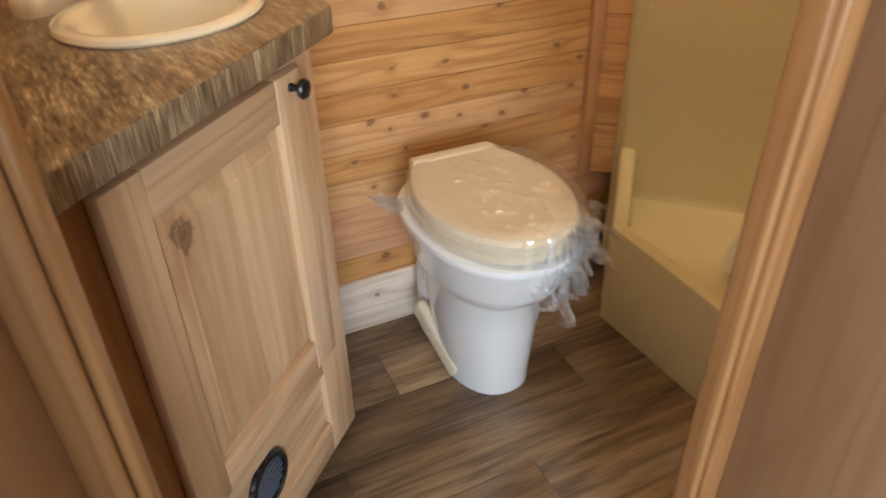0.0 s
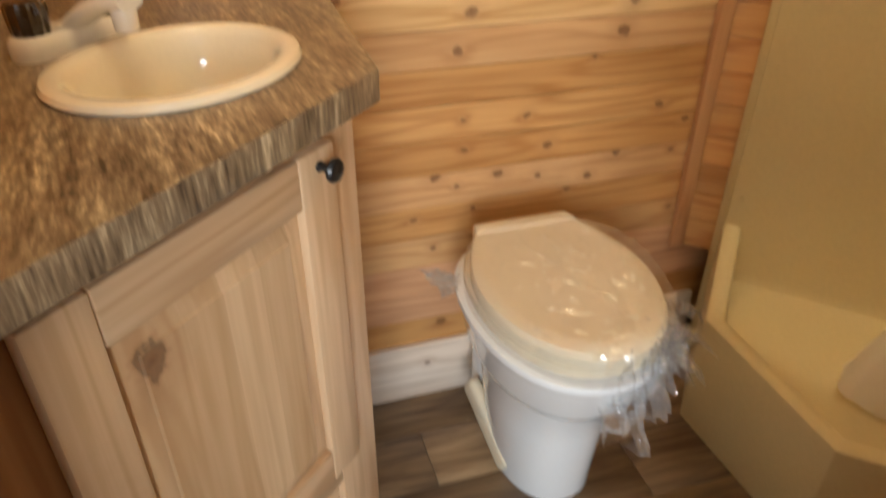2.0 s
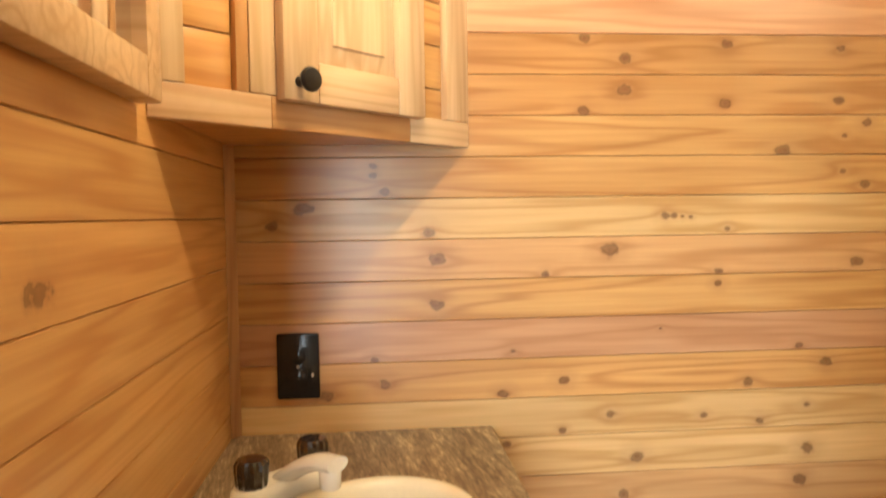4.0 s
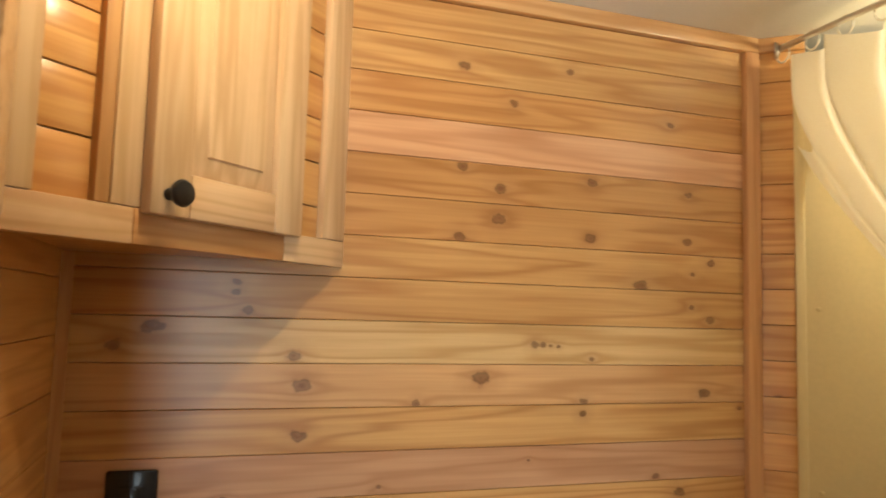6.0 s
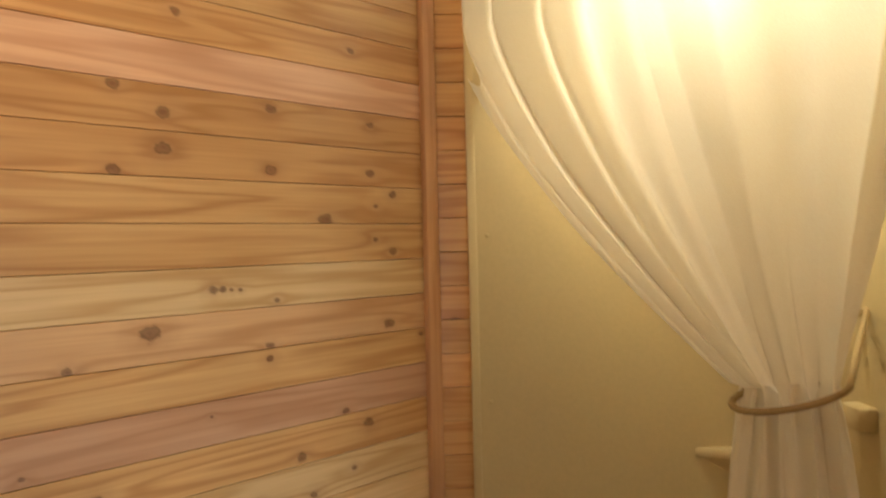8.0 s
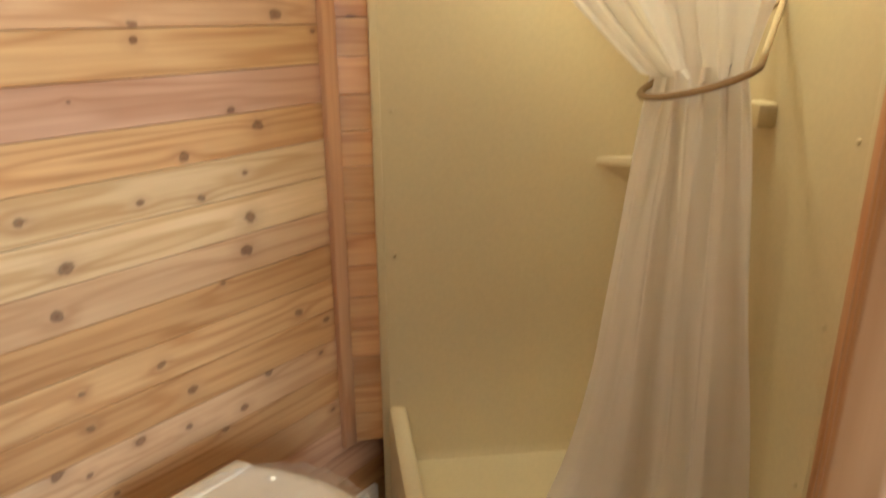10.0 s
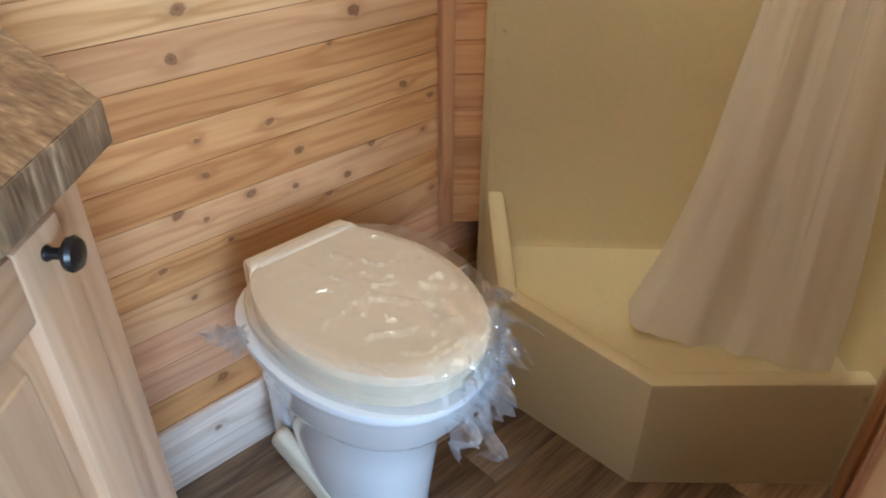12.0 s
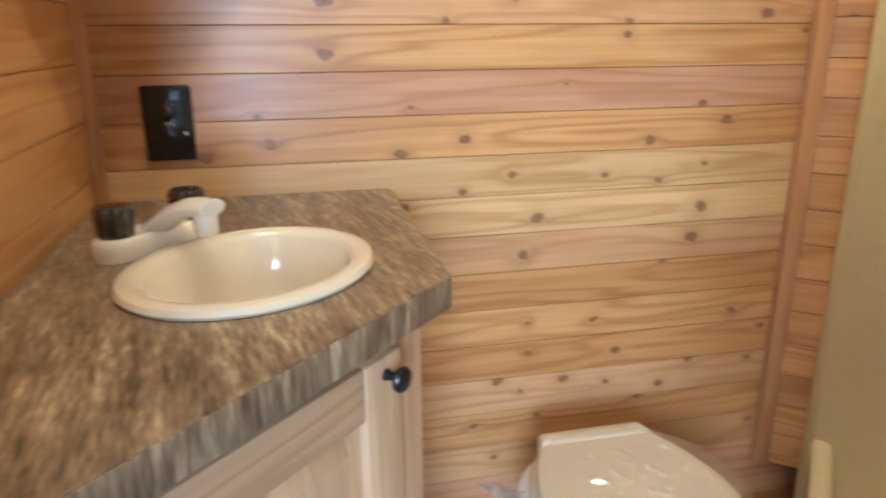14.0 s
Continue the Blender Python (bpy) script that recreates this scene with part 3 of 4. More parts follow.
def vanity():
    v = thing("vanity_cabinet", "pale knotty wood corner vanity cabinet with one panel door", "cabinet", facing(V_L, V_R))
    top, bot, low = COUNTER - 0.0355, 0.130, 0.190
    xr = V_LEN
    part("filler", block(0.024, 0.0995, 0.016, 0.026, bot, top, 0.001), cedar_trim, v, "dark recessed filler strip")
    part("rail", block(0.024, 0.0995, 0.0, 0.0155, top - 0.034, top, 0.001), cedar_trim_flat, v)
    part("stile", block(0.100, 0.215, 0.0, 0.02, bot, top, 0.002), pine_trim, v)
    part("stile", block(-(top - bot) / 2, (top - bot) / 2, 0.0, 0.02, -0.044, 0.044, 0.002), pine, v, m=pose(xr - 0.044, 0, (top + bot) / 2, 0, 90, 0))
    part("rail", block(0.2155, xr - 0.0885, 0.0, 0.02, top - 0.05, top, 0.001), pine, v)
    part("rail", block(0.2155, xr - 0.0885, 0.0, 0.02, 0.330, 0.40, 0.002), pine, v)
    part("rail", block(0.2155, xr - 0.0885, 0.0, 0.02, bot, low + 0.012, 0.002), pine, v)
    part("lower_panel", block(0.2155, xr - 0.0885, 0.012, 0.018, low + 0.0125, 0.3295), pine, v)
    # near-black sheet behind the face frame, shade put into its colour
    part("inner_back", block(0.19, xr - 0.06, 0.022, 0.03, 0.38, top - 0.02), gap_shade, v)
    panel_door(v, 0.178, 0.560, 0.383, 0.886, -0.0005, 0.062, 0.060, pine_panel, (0.530, 0.866), 0.86)
    # round vent in the lower panel
    vent = part("vent", lathe([(0.052, 0.0), (0.054, 0.004), (0.050, 0.009), (0.042, 0.010), (0.040, 0.006), (0.040, 0.001)], 40, cap=(True, False)), black, v, "round black plastic vent", pose(0.345, 0.0118, 0.266, 90, 0, 0))
    for i in range(7):
        zz = -0.033 + 0.011 * i
        hw = math.sqrt(0.0395 ** 2 - zz * zz)
        part("slat", block(-hw, hw, zz - 0.0036, zz + 0.0036, 0.001, 0.006, 0.001), vent_blue, vent, "grey vent slat")
    # side panel, toe boards with the toe-kick shade painted in as near-black
    part("side_panel", block(0, 0.390, -0.018, 0, bot, top, 0.001), pine, v, m=v.matrix_basis.inverted() @ pose(0.421, -0.394, 0, 0, 0, 90) @ pose(0, 0.018, 0))
    part("toe_board", block(0.0, xr - 0.09, 0.095, 0.11, 0.0, bot), gap_shade, v)
    part("toe_side", block(0, 0.33, 0, 0.015, 0, bot), gap_shade, v, m=v.matrix_basis.inverted() @ pose(0.372, -0.345, 0, 0, 0, 90))
    part("bottom_panel", prism([(0.004, -0.004), (0.385, -0.004), (0.385, -0.405), (0.004, -0.79)], bot + 0.002, bot + 0.016), pine, v, m=v.matrix_basis.inverted())
    return v


vanity()

# outlet on the back wall
outlet = thing("outlet", "glossy black wall outlet with a cover plate", "outlet", pose(0.114, -0.002, 1.072))
part("plate", block(-0.036, 0.036, -0.009, 0.0, -0.0565, 0.0565, 0.004), black, outlet)
part("face", block(-0.017, 0.017, -0.0115, -0.0088, -0.034, 0.034, 0.001), black, outlet)
for zz in (-0.018, 0.018):
    part("socket", lathe([(0.0135, 0.0), (0.0135, 0.002), (0.012, 0.003)], 20), black, outlet, m=pose(0, -0.0112, zz, 90, 0, 0))
part("reset_light", block(0.022, 0.026, -0.0105, -0.0085, -0.018, -0.012, 0.0008), faucet_white, outlet, "tiny pale indicator")
part("screw", lathe([(0.003, 0.0), (0.003, 0.001), (0.001, 0.0015)], 12), metal, outlet, m=pose(0, -0.0112, 0, 90, 0, 0))

# ---- upper corner cabinet ----
U_L, U_R = (0.002, -0.397), (0.413, -0.002)
U_LEN = math.dist(U_L, U_R)


def upper_cabinet():
    u = thing("wall_cabinet", "pale wooden corner wall cabinet with a raised-panel door", "cabinet", facing(U_L, U_R))
    z0, z1 = 1.442, CEIL - 0.001
    mid = (z0 + 0.043 + z1) / 2
    hh = (z1 - z0 - 0.043) / 2
    part("rail", block(0.0, 0.166, 0.0, 0.02, z0, z0 + 0.042, 0.0015), pine, u)
    part("rail", block(0.1665, 0.4245, 0.0, 0.02, z0, z0 + 0.042, 0.0015), cedar_trim_flat, u)
    part("rail", block(0.425, U_LEN, 0.0, 0.02, z0, z0 + 0.042, 0.0015), pine, u)
    for a, b in ((0.0, 0.047), (0.135, 0.20), (0.43, 0.452), (0.514, U_LEN)):
        part("stile", block(-hh, hh, 0.0, 0.02, -(b - a) / 2, (b - a) / 2, 0.0015), pine, u, m=pose((a + b) / 2, 0, mid, 0, 90, 0))
    part("stile", block(-hh, hh, 0.002, 0.02, -0.009, 0.009, 0.001), cedar_trim_flat, u, m=pose(0.1255, 0, mid, 0, 90, 0))
    for a, b, off in ((0.0475, 0.116, 0.0), (0.4525, 0.5135, 0.02)):
        z = z0 + 0.0425 - off
        while z < z1:
            lo, hi = max(z, z0 + 0.0425), min(z + 0.069, z1)
            if hi - lo > 0.01:
                part("board", block(a, b, 0.012, 0.018, lo, hi, 0.0015), cedar, u)
            z += 0.071
    panel_door(u, 0.172, 0.441, 1.478, 1.925, -0.0005, 0.058, 0.055, pine, (0.196, 1.503))
    part("bottom_panel", prism([(0.004, -0.004), (0.395, -0.004), (0.004, -0.385)], z0 + 0.006, z0 + 0.018), cedar, u, m=u.matrix_basis.inverted())
    return u


upper_cabinet()

# framed mirror cabinet on the side wall
mir = thing("mirror_cabinet", "pale wood framed mirror hung on the board wall", "mirror")
for y0, y1, z0, z1 in ((-0.475, -0.432, 1.45, 1.90), (-0.80, -0.757, 1.45, 1.90), (-0.7565, -0.4755, 1.45, 1.492), (-0.7565, -0.4755, 1.858, 1.90)):
    part("frame", block(0.0005, 0.030, y0, y1, z0, z1, 0.003), pine, mir)
mirror_mat = plain("mirror_glass", (0.85, 0.85, 0.85), 0.03, metal=1.0, spots=0.0)
mirror_mat.node_tree.nodes["Principled BSDF"].inputs["Roughness"].default_value = 0.02
part("glass", block(0.006, 0.014, -0.757, -0.475, 1.492, 1.858), mirror_mat, mir, "plain mirror glass")


# ---- toilet ----
def toilet():
    t = thing("toilet", "white porcelain toilet with a bone lid on the floor", "toilet", pose(0.775, -0.02, 0))

    def oval(hw, front, back, z, n=44, sq=2.3, flat=False):
        """An egg ring, long towards -y."""
        cy = -back - (front - back) * 0.48
        out = []
        if flat:
            h = n // 4
            side = [(hw * (1 - 0.42 * (q / h) ** 1.9), cy + (-back - cy) * q / h) for q in range(h, 0, -1)]
            tip = [(hw * math.cos(math.pi / 2 * q / h), cy - (front + cy) * math.sin(math.pi / 2 * q / h)) for q in range(h + 1)]
            half = side + tip
            return [(x, y, z) for x, y in half] + [(-x, y, z) for x, y in half[-2::-1]]
        for i in range(n):
            a = 2 * math.pi * i / n
            c, s = math.cos(a), math.sin(a)
            w = hw * abs(c) ** (2 / sq) * (1 if c >= 0 else -1)
            if s < 0:
                out.append((w, cy + (front + cy) * abs(s) ** (2 / 2.0) * -1, z))
            else:
                out.append((w, cy + (-back - cy) * abs(s) ** (2 / 2.6), z))
        return out

    rings = [oval(0.100, 0.362, 0.09, 0.0), oval(0.101, 0.364, 0.09, 0.010), oval(0.101, 0.366, 0.09, 0.03), oval(0.111, 0.402, 0.09, 0.20), oval(0.116, 0.420, 0.088, 0.285),
             oval(0.122, 0.434, 0.085, 0.303), oval(0.139, 0.464, 0.08, 0.325), oval(0.148, 0.482, 0.078, 0.350), oval(0.156, 0.500, 0.072, 0.405),
             oval(0.163, 0.512, 0.07, 0.424), oval(0.166, 0.516, 0.07, 0.434), oval(0.165, 0.515, 0.07, 0.442), oval(0.156, 0.500, 0.075, 0.446)]
    # the foot stands a little aside of the seat
    rings = [[(x + 0.03 * max(0.0, 1 - z / 0.43), y, z * 1.05) for x, y, z in r] for r in rings]
    part("bowl", loft(rings), porcelain, t)
    part("seat", loft([[(x, y, z + 0.023) for x, y, z in r] for r in [oval(0.146, 0.496, 0.09, 0.4465), oval(0.150, 0.503, 0.088, 0.451), oval(0.150, 0.503, 0.088, 0.466), oval(0.146, 0.497, 0.09, 0.471)]]), bone, t, "bone plastic toilet seat")
    lid = [oval(0.146, 0.505, 0.118, 0.4735, flat=True), oval(0.152, 0.514, 0.116, 0.479, flat=True), oval(0.153, 0.516, 0.116, 0.494, flat=True), oval(0.149, 0.508, 0.117, 0.503, flat=True),
           oval(0.136, 0.488, 0.126, 0.508, flat=True), oval(0.128, 0.476, 0.134, 0.507, flat=True), oval(0.09, 0.42, 0.18, 0.5065, flat=True), oval(0.03, 0.32, 0.27, 0.5075, flat=True)]
    part("lid", loft([[(x, y, z + 0.023) for x, y, z in r] for r in lid]), bone, t, "bone plastic lid")
    hinge = []
    for d, h in ((0.006, 0.452), (0.0, 0.458), (0.0, 0.498), (0.004, 0.507), (0.012, 0.511), (0.020, 0.5115)):
        hinge.append([(sx * (w - d * 0.6), -y, h) for sx, w, y in ((1, 0.094, 0.108 + d), (1, 0.103, 0.150 - d * 0.7), (-1, 0.103, 0.150 - d * 0.7), (-1, 0.094, 0.108 + d))])
    part("hinge_cover", loft([[(x, y, z + 0.023) for x, y, z in r] for r in hinge]), bone, t, "bone hinge cover")
    # foot pedal and its housing
    part("pedal", block(-0.015, 0.015, -0.100, 0.100, -0.030, 0.030, 0.0145, seg=4), bone, t, "bone foot pedal", pose(-0.074, -0.190, 0.076, 32, 0, 10))
    part("rear_housing", block(-0.07, 0.07, -0.12, -0.045, 0.0, 0.24, 0.02, seg=3), porcelain, t)
    return t


toilet()


# clear film wrapped over the lid and bunched at its front corner
def film_wrap():
    wrap = thing("plastic_wrap", "crinkled clear plastic film wrapped round the toilet lid", "plastic film", pose(0.775, -0.02, 0.024))
    bm = bmesh.new()
    n, rows = 120, 48
    rings = []
    for j in range(rows):
        u = j / (rows - 1)
        ring = []
        for i in range(n):
            a = 2 * math.pi * i / n
            c, s = math.cos(a), math.sin(a)
            k = 0.06 + 0.97 * min(1, u * 1.3)
            if s < 0:
                x, y = 0.156 * k * c, -0.300 + 0.224 * k * s
            else:
                q = s ** 0.8
                x, y = 0.156 * k * c, -0.300 + 0.168 * k * q
            z = 0.5135 - max(0.0, u - 0.77) * 0.26
            crease = 1 - abs(noise.noise((x * 26 + y * 9, y * 13 - x * 5, 2.0)))
            crease2 = 1 - abs(noise.noise((x * 55, y * 40 + x * 30, 7.0)))
            w = 0.0062 * crease ** 20 + 0.0032 * crease2 ** 18 + 0.0004 * noise.noise((x * 70, y * 70, 1.0))
            far = math.hypot(x - 0.13, y + 0.49)
            ray = math.atan2(y + 0.49, x - 0.13)
            w += 0.0065 * (1 - abs(noise.noise((ray * 7, far * 4, 3.0)))) ** 18 * max(0.0, 1 - far / 0.36)
            if u > 0.77:
                x *= 1 + w * 2.5
                y += w * s * 1.5
            ring.append((x, y, z + w))
        rings.append(ring)
    part("sheet", loft(rings, bm, cap=(True, False)), film_mat, wrap).visible_shadow = False
    # bunched tail with many folds
    for q in range(2):
        bm = bmesh.new()
        rows, cols = 34, 80
        grid = []
        for j in range(rows):
            u = j / (rows - 1)
            line = []
            for i in range(cols):
                v = i / (cols - 1) - 0.5
                fold = math.sin(v * 30 + q * 2 + 3 * u) * 0.010 * (0.35 + u) + noise.noise((v * 9 + q * 7, u * 6, q)) * 0.035 * (0.4 + u) + (abs(noise.noise((v * 22 + q * 3, u * 13, q + 2))) - 0.2) * 0.030 + (abs(noise.noise((v * 45, u * 30, q + 9))) - 0.2) * 0.010
                wdt = (0.06 + 0.11 * u) if q else (0.07 + 0.14 * u)
                x = 0.045 + 0.03 * q + v * wdt + 0.035 * u
                y = -0.475 - 0.01 * q + fold + 0.06 * v - 0.01 * u
                z = 0.497 - u * (0.11 + 0.04 * q) + 0.05 * math.sin(v * 4 + q) * u + noise.noise((v * 5, u * 4, q + 5)) * 0.03
                line.append(bm.verts.new((x, y, z)))
            grid.append(line)
        for a, b in zip(grid, grid[1:]):
            for i in range(cols - 1):
                bm.faces.new((a[i], a[i + 1], b[i + 1], b[i]))
        part("tail", bm, tail_mat, wrap).visible_shadow = False
    for q, (x, y, z, turn) in enumerate(((-0.165, -0.225, 0.47, 40), (0.165, -0.40, 0.475, -30))):
        bm = bmesh.new()
        grid = []
        for j in range(8):
            u = j / 7
            line = []
            for i in range(12):
                v = i / 11 - 0.5
                line.append(bm.verts.new((v * (0.02 + 0.05 * u), -0.05 * u + noise.noise((v * 9, u * 7, q)) * 0.02, 0.012 * math.sin(v * 22) + 0.02 * u)))
            grid.append(line)
        for a, b in zip(grid, grid[1:]):
            for i in range(11):
                bm.faces.new((a[i], a[i + 1], b[i + 1], b[i]))
        part("corner_twist", bm, tail_mat, wrap, m=pose(x, y, z, 0, 0, turn if q else -70))
    return wrap


film_wrap()


# ---- shower ----
SH0, SH1, SH2, SH3, SHC = Vector((1.322, -0.052)), Vector((1.163, -0.246)), Vector((1.180, -0.606)), Vector((1.472, -0.884)), Vector((1.800, -0.532))
PAN = 0.243


def shower():
    s = thing("shower_stall", "almond fibreglass neo-angle shower stall with a low curb", "shower")
    # curb swept along the three front sides
    path, heights = [SH0, SH1, SH2, SH3], [0.385, 0.284, 0.266, 0.273]
    pts, hs = [], []
    for i in range(3):
        for k in range(8):
            pts.append(path[i].lerp(path[i + 1], k / 8))
            hs.append(heights[i] + (heights[i + 1] - heights[i]) * k / 8)
    pts.append(path[3])
    hs.append(heights[3])
    rings = []
    for i, p in enumerate(pts):
        d0 = (p - pts[i - 1]).normalized() if i else (pts[1] - p).normalized()
        d1 = (pts[i + 1] - p).normalized() if i < len(pts) - 1 else d0
        n0, n1 = Vector((-d0.y, d0.x)), Vector((-d1.y, d1.x))
        nm = (n0 + n1).normalized()
        nm /= max(0.5, nm.dot(n0))
        h = hs[i]
        ring = []
        for off, z in ((0.0, 0.0), (0.0, h - 0.012), (0.003, h - 0.004), (0.010, h), (0.030, h), (0.038, h - 0.004), (0.042, h - 0.014), (0.046, PAN - 0.002), (0.046, 0.0)):
            q = p + nm * off
            ring.append((q.x, q.y, z))
        rings.append(ring)
    curb = part("curb", loft(rings), almond, s)
    part("pan", prism([(SH0.x - 0.005, SH0.y - 0.008), (SH1.x + 0.02, SH1.y - 0.004), (SH2.x + 0.02, SH2.y + 0.004), (SH3.x, SH3.y + 0.012), (SHC.x, SHC.y)], 0.12, PAN), almond, s)
    # walls with a rounded inner corner, as one sheet with thickness
    dl, dr = (SHC - SH0).normalized(), (SH3 - SHC).normalized()
    plan = [SH0 - dl * 0.0]
    r = 0.07
    plan += [SH0.lerp(SHC, k / 6) for k in range(1, 6)]
    a, b = SHC - dl * r, SHC + dr * r
    for k in range(9):
        u = k / 8
        plan.append(a.lerp(SHC, u).lerp(SHC.lerp(b, u), u))
    plan += [SHC.lerp(SH3, k / 5) for k in range(2, 6)]
    zs = [PAN - 0.01, PAN + 0.004, PAN + 0.02, 0.6, 1.0, 1.4, 1.78, 1.90]
    rings = []
    for z in zs:
        push = 0.03 * (1 - (z - PAN + 0.01) / 0.03) if z < PAN + 0.02 else 0.0
        ring = []
        for i, p in enumerate(plan):
            t = (plan[min(i + 1, len(plan) - 1)] - plan[max(i - 1, 0)]).normalized()
            n = Vector((t.y, -t.x))
            if n.dot(Vector((1.4, -0.5)) - p) < 0:
                n = -n
            q = p + n * push * 0.6
            ring.append((q.x, q.y, z))
        rings.append(ring)
    wall = part("surround", loft(rings, cap=(False, False), closed=False), almond, s)
    sol = wall.modifiers.new("thick", "SOLIDIFY")
    sol.thickness, sol.offset = 0.008, 0.0
    # front flanges
    for p, d in ((SH0, -dl), (SH3, dr)):
        n = Vector((1.3, -0.5)) - p
        poly = [p + d * 0.014, p - d * 0.004]
        t = Vector((-d.y, d.x))
        if t.dot(n) < 0:
            t = -t
        pl = [poly[0] - t * 0.006, poly[1] - t * 0.006, poly[1] + t * 0.006, poly[0] + t * 0.006]
        part("flange", prism([(v.x, v.y) for v in pl], 0.0, 1.90, 0.002), almond, s)
        for z in (0.45, 0.75, 1.05, 1.4, 1.7):
            c = p - d * 0.026 + t * 0.003
            ang = math.degrees(math.atan2(t.y, t.x))
            part("screw_cap", lathe([(0.005, 0.0), (0.005, 0.0025), (0.002, 0.004)], 14), almond, s, m=pose(c.x, c.y, z, 0, 90, ang))
    # corner shelf
    k = 0.24
    tri = [SHC - dl * k, SHC, SHC + dr * 0.10]
    mid = (tri[0] + tri[2]) / 2 + (SHC - (tri[0] + tri[2]) / 2) * 0.12
    part("shelf", prism([(tri[0].x, tri[0].y), (tri[1].x, tri[1].y), (tri[2].x, tri[2].y), (mid.x, mid.y)], 0.925, 0.946, 0.003), almond, s)
    rings = []
    for f, z in ((0.05, 0.78), (0.5, 0.86), (0.93, 0.9255)):
        rings.append([((SHC - dl * k * f).x, (SHC - dl * k * f).y, z), (SHC.x, SHC.y, z), ((SHC + dr * 0.10 * f).x, (SHC + dr * 0.10 * f).y, z)])
    part("shelf_bracket", loft(rings), almond, s)
    ang = math.degrees(math.atan2(dr.y, dr.x))
    part("soap_dish", block(-0.03, 0.03, -0.04, 0.0, -0.022, 0.022, 0.008), almond, s, m=pose(1.650, -0.695, 1.06, 0, 0, ang))
    return s


shower()


# ---- curtain ----
def rod_point(u):
    a, b = Vector((1.284, -0.030, 1.928)), Vector((1.448, -0.890, 1.928))
    p = a.lerp(b, u)
    p.x -= 0.06 * math.sin(math.pi * u)
    return p


rod = thing("curtain_rod", "thin curved metal shower curtain rod below the ceiling", "curtain rod")
part("bar", tube([rod_point(i / 24) for i in range(25)], 0.006), metal, rod)
for u in (0.0, 1.0):
    p = rod_point(u)
    part("end_flange", lathe([(0.018, -0.004), (0.018, 0.0), (0.010, 0.006)], 20), metal, rod, m=pose(p.x, p.y, p.z + 0.0, 90, 0, 45))

curtain = thing("shower_curtain", "cream fabric shower curtain gathered with a tieback", "curtain")


def curtain_sheet():
    bm = bmesh.new()
    TIE = 1.135
    cols, rows = 180, 90
    tie = Vector((1.405, -0.640, TIE))
    foot = Vector((1.350, -0.602, PAN + 0.012))
    grid = []
    for j in range(rows):
        v = j / (rows - 1)
        line = []
        for i in range(cols):
            u = i / (cols - 1)
            if v < 0.55:
                k = v / 0.55
                top = rod_point(0.99 * u) + Vector((0, 0, -0.035))
                end = tie + Vector((0.02 * math.sin(u * 9), -0.145 * (u - 0.5), 0.022 * (u - 0.5)))
                # the outer hems sag inwards faster than they fall
                drop = k
                pull = (max(0.0, k - 0.10) / 0.90) ** 1.42 if u < 0.5 else k ** 1.05
                p = Vector((top.x + (end.x - top.x) * pull, top.y + (end.y - top.y) * pull, top.z + (end.z - top.z) * drop))
                amp = 0.017 * (1 - k) + 0.009
                f = math.sin(u * 2 * math.pi * 9 + 0.6 * math.sin(u * 7) + 0.8 * k) * amp * (0.55 + 0.45 * math.sin(u * 5 + 1)) + 0.9 * amp * math.sin(u * 2 * math.pi * 3.3 + 1.3)
            else:
                k = (v - 0.55) / 0.45
                wide = 0.145 + 0.175 * k ** 0.8
                z = tie.z + (foot.z - tie.z) * k
                c = tie.lerp(foot, k)
                p = Vector((c.x + 0.22 * k * max(0.0, u - 0.4), c.y - 0.045 * k - wide * (u - 0.5), z))
                p.x += 0.02 * math.sin(u * 9) * (1 - k)
                amp = 0.012 + 0.008 * k
                f = math.sin(u * 2 * math.pi * 9 + 0.6 * math.sin(u * 7) + 0.8) * amp * 0.7 * max(0, 1 - 4.0 * k) + amp * math.sin(u * 2 * math.pi * 4.3 + 1.3 + 0.7 * k) * (1 - 0.72 * k ** 0.5) + 0.026 * k ** 0.6 * math.sin(u * 2 * math.pi * 1.7 + 2.0 + 0.5 * k)
                if k > 0.55:
                    p.y += 0.05 * ((k - 0.55) / 0.45) ** 1.5 * max(0.0, 1 - u / 0.35)
                    p.z += 0.012 * ((k - 0.55) / 0.45) * (0.5 + 0.5 * math.sin(u * 11 + 1.0))
                if k > 0.85:
                    p.x -= (k - 0.85) * 0.25 * (0.5 + 0.5 * math.sin(u * 14))
            p.x += f
            p.y += 0.3 * f * math.cos(u * 40) * max(0.0, 1 - max(0.0, v - 0.5) * 5)
            p += Vector((noise.noise((u * 14, v * 6, 0)), noise.noise((u * 14, v * 6, 4)), 0)) * 0.006
            line.append(bm.verts.new(p))
        grid.append(line)
    for a, b in zip(grid, grid[1:]):
        for i in range(cols - 1):
            bm.faces.new((a[i], a[i + 1], b[i + 1], b[i]))
    return bm


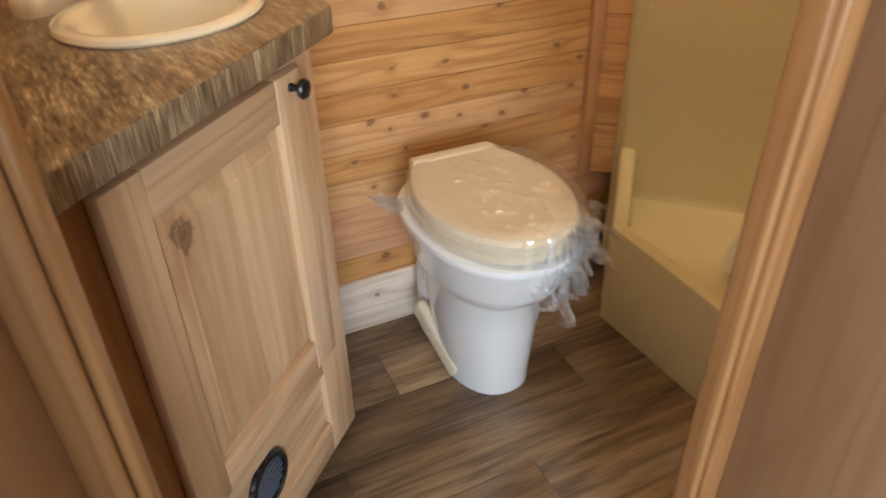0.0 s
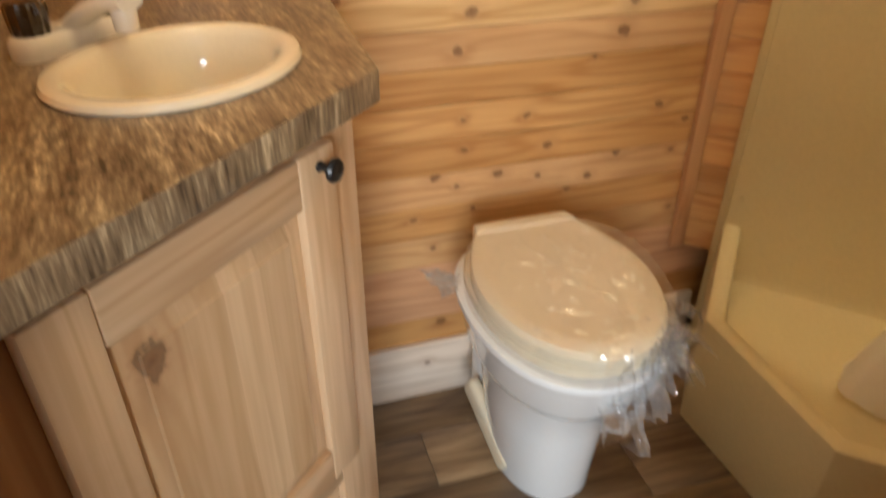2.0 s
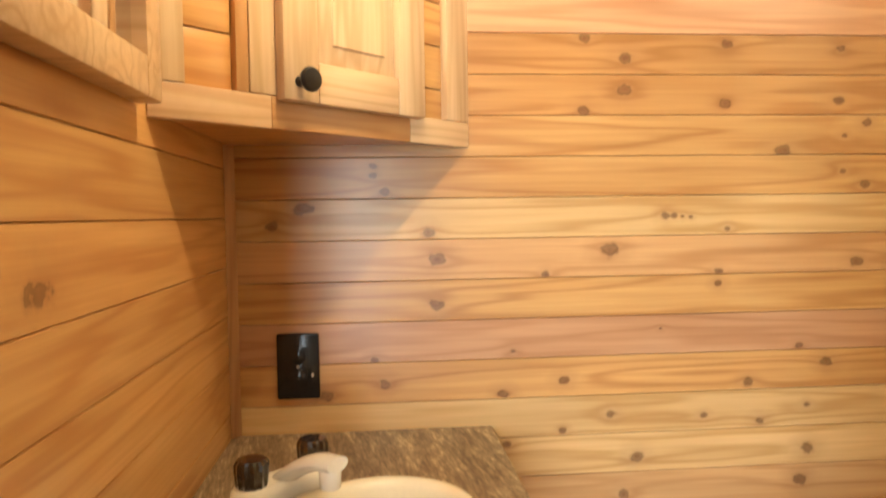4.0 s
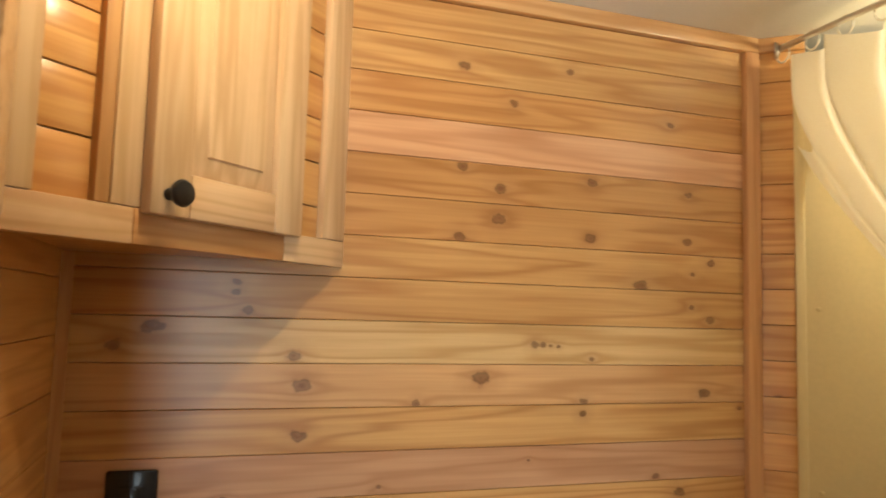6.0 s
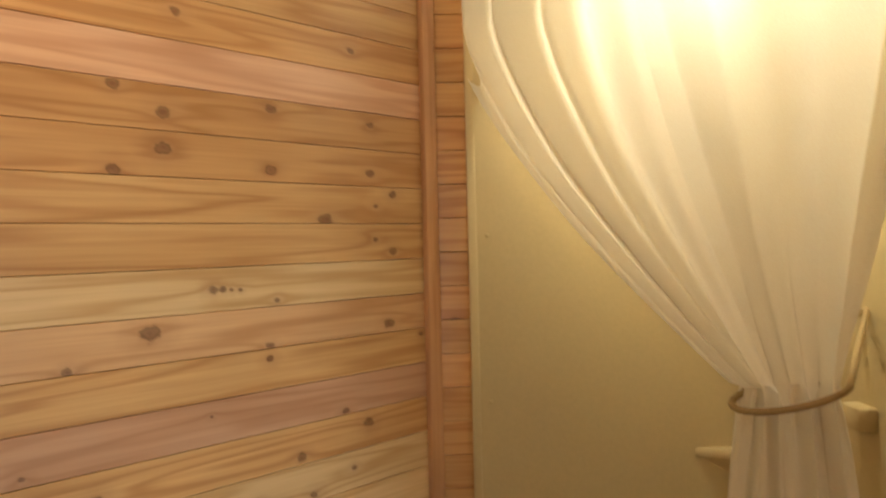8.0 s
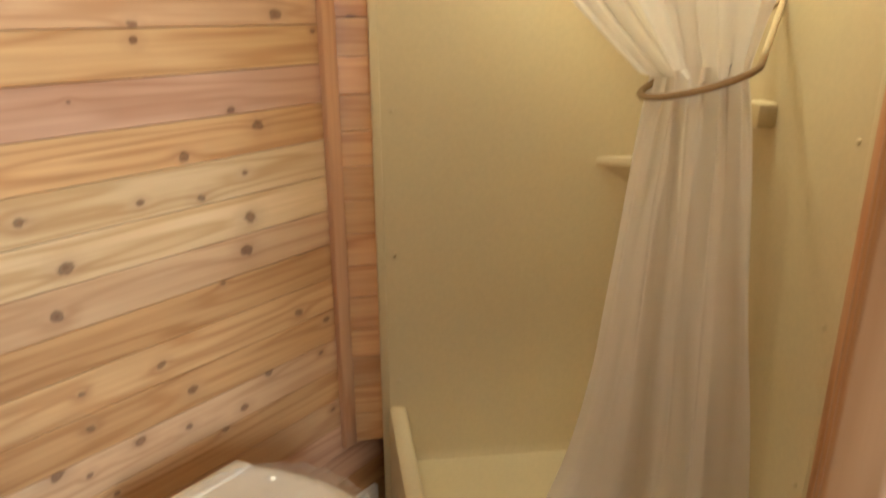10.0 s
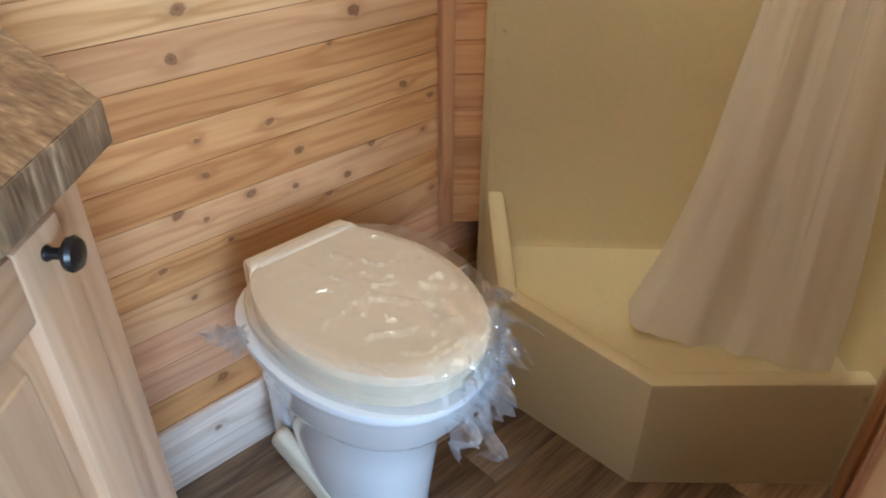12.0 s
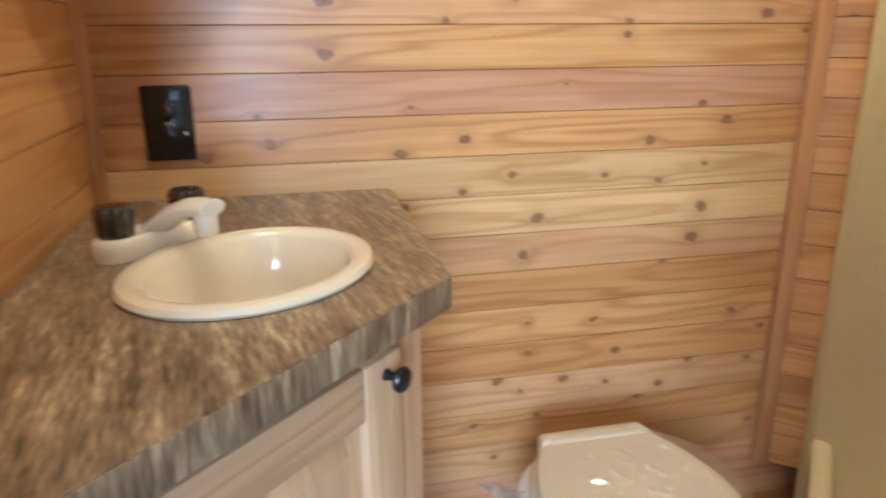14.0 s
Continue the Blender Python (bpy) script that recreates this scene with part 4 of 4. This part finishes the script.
part("sheet", curtain_sheet(), curtain_mat, curtain)
cord = [(1.665, -0.690, 1.258)]
for k in range(13):
    a = math.pi * (0.0 + k / 12)
    cord.append((1.405 - 0.052 * math.sin(a), -0.645 - 0.088 * math.cos(a), 1.135 + 0.022 * math.cos(a) - 0.018 * math.sin(a)))
cord.append((1.665, -0.688, 1.252))
part("tieback", tube(cord, 0.0055), plain("tan_cord", (0.42, 0.30, 0.14), 0.6, spots=0.1), curtain, "tan cord tieback")
for i in range(12):
    p = rod_point(0.02 + 0.96 * i / 11)
    part("ring", tube([(p.x + 0.0, p.y + 0.017 * math.sin(2 * math.pi * k / 14), p.z - 0.012 + 0.019 * math.cos(2 * math.pi * k / 14)) for k in range(15)], 0.0018, 6), faucet_white, curtain, "white plastic curtain ring")

# lamps on the ceiling
for name, (x, y) in (("ceiling_light", (0.31, -0.49)), ("shower_light", (1.50, -0.50))):
    fx = thing(name, "small round flush ceiling light with a metal rim", "light", pose(x, y, CEIL - 0.0005))
    part("rim", lathe([(0.075, 0.0), (0.075, -0.008), (0.06, -0.012), (0.055, -0.004)], 32, cap=(True, False)), metal, fx)

# ---- boards and planks ----
PITCH, JOINT = 0.071, 1.143


def board_mesh(length, height, depth=0.016, groove=0.0018):
    """A board with its face at -y and small chamfers along its joints."""
    bm = bmesh.new()
    prof = [(0.0, depth), (0.0, groove), (groove * 0.6, 0.0), (height - groove * 0.6, 0.0), (height, groove), (height, depth)]
    return loft([[(x, y, z) for z, y in prof] for x in (0.0, length)], bm)


KNOTS = {
    -14: ((0.656, 0.205, 11),),
    -11: ((0.639, 0.404, 5), (1.202, 0.414, 5)),
    -10: ((0.599, 0.479, 6), (0.725, 0.488, 5), (0.937, 0.5, 6)),
    -9: ((0.644, 0.569, 9), (0.69, 0.544, 5), (0.778, 0.56, 9), (0.867, 0.542, 6), (0.983, 0.526, 7), (1.044, 0.573, 9), (1.179, 0.561, 5)),
    -8: ((0.705, 0.621, 6), (0.882, 0.609, 8), (1.2, 0.629, 7)),
    -7: ((0.7, 0.684, 5), (0.833, 0.678, 6), (1.131, 0.669, 8)),
    -6: ((0.968, 0.782, 5),),
    -5: ((0.688, 0.818, 9), (1.022, 0.829, 10)),
    -4: ((0.476, 0.918, 6), (0.712, 0.886, 9), (1.036, 0.888, 10)),
    -3: ((0.576, 0.939, 5), (0.665, 0.965, 7), (0.837, 0.956, 5), (0.944, 0.942, 8), (1.034, 0.969, 5)),
}
KNOTS_UP = {
    -2: ((0.162, 1.016, 9), (0.262, 1.034, 8), (0.47, 1.009, 8), (0.579, 1.03, 8), (0.92, 1.014, 8), (1.071, 1.047, 9)),
    -1: ((0.244, 1.076, 6), (0.488, 1.084, 5), (0.756, 1.118, 3), (1.018, 1.079, 6)),
    0: ((0.353, 1.171, 10), (0.863, 1.196, 6), (1.21, 1.202, 4)),
    1: ((0.355, 1.25, 11), (0.548, 1.219, 6), (0.662, 1.261, 12), (0.865, 1.219, 6), (1.127, 1.231, 9)),
    2: ((0.075, 1.311, 9), (0.127, 1.341, 12), (0.34, 1.298, 9), (0.765, 1.3215, 7), (0.781, 1.3205, 5), (0.796, 1.319, 4), (0.812, 1.3175, 3), (0.881, 1.295, 5)),
    3: ((0.247, 1.396, 6), (0.247, 1.412, 6), (0.266, 1.369, 8), (1.098, 1.396, 5), (1.142, 1.371, 8)),
}
KNOTS_TOP = {
    4: ((0.984, 1.434, 13), (1.101, 1.461, 5), (1.143, 1.484, 8)),
    5: ((0.616, 1.506, 10), (0.691, 1.544, 12), (0.874, 1.518, 9), (1.089, 1.524, 8)),
    6: ((0.619, 1.631, 8), (0.692, 1.596, 12), (0.877, 1.624, 9), (1.091, 1.615, 8)),
    8: ((0.714, 1.757, 8), (1.048, 1.753, 7)),
    9: ((0.618, 1.815, 9), (0.829, 1.83, 6)),
}
# tone of each board: honey by default
PINK, PALE, DEEP = ((0.68, 0.39, 0.215), (0.52, 0.25, 0.115)), ((0.76, 0.52, 0.25), (0.54, 0.29, 0.09)), ((0.60, 0.325, 0.120), (0.40, 0.165, 0.045))
ROSE = ((0.67, 0.405, 0.19), (0.50, 0.25, 0.095))
TONE = {-1: PINK, 7: PINK, -3: PALE, 2: PALE, -14: DEEP, -13: PINK, -12: PINK, -11: ROSE, -9: ROSE, -8: DEEP, -5: ROSE, -4: PALE, 1: ROSE, 5: DEEP, 6: DEEP, 8: DEEP, -6: DEEP}
all_knots = {**KNOTS, **KNOTS_UP, **KNOTS_TOP}
for k in range(-15, 12):
    z0 = JOINT + PITCH * k
    light, dark = TONE.get(k, (CEDAR_L, CEDAR_D))
    mtl = wood("cedar_board", tuple(0.94 * c for c in light), tuple(0.88 * c for c in dark), knots=[(x, z - z0, r) for x, z, r in all_knots.get(k, ())], seed=k * 1.7, tint=0.4)
    b = part("board", board_mesh(1.36 if k < -11 else 1.262, min(PITCH, CEIL - z0) - 0.0003), mtl, back_shell, m=pose(0, 0, z0))

LEFT_PITCH, LEFT_JOINT = 0.0825, 1.161
left_board = board_mesh(-FRONT + 0.0, LEFT_PITCH - 0.0006)
data = None
for k in range(-14, 10):
    z0 = LEFT_JOINT + LEFT_PITCH * k
    if z0 < -0.1 or z0 + LEFT_PITCH > CEIL + 0.08:
        continue
    m = pose(0, FRONT, z0, 0, 0, 90)
    if data is None:
        b = part("board", left_board, cedar, left_shell, m=m)
        data = b.data
    else:
        b = new("board", data)
        b.parent = left_shell
        b.matrix_basis = m

data = None
for k in range(-12, 12):
    z0 = 0.302 + 0.071 * (k + 12)
    if z0 + 0.071 > CEIL:
        break
    if data is None:
        b = part("board", board_mesh(0.107, PITCH - 0.0006), cedar, strip, m=pose(0, 0, z0))
        data = b.data
    else:
        b = new("board", data)
        b.parent = strip
        b.matrix_basis = pose(0, 0, z0)

PLANK_W = 0.152
ROW_JOINT = {0: 0.20, 1: 0.57, 2: 0.985, 3: 0.379, 4: 0.75, 5: 0.12}
meshes = {}
for r in range(-1, 22):
    y1 = 0.027 - PLANK_W * r
    left, right = (-0.1, 2.24) if y1 > FRONT - 0.02 else (-1.5, 2.8)
    first = ROW_JOINT.get(r, (0.37 * r) % 0.9) - 2.4
    for c in range(6):
        x0, x1 = max(first + 1.2 * c, left), min(first + 1.2 * (c + 1), right)
        n = round(x1 - x0, 3)
        if n < 0.02:
            continue
        if n not in meshes:
            ob = part("plank", block(0.0004, n - 0.0004, -PLANK_W + 0.0004, -0.0004, -0.004, 0.0, 0.0008), plank_mat, floor, m=pose(x0, y1, 0))
            meshes[n] = ob.data
        else:
            ob = new("plank", meshes[n])
            ob.parent = floor
            ob.matrix_basis = pose(x0, y1, 0)
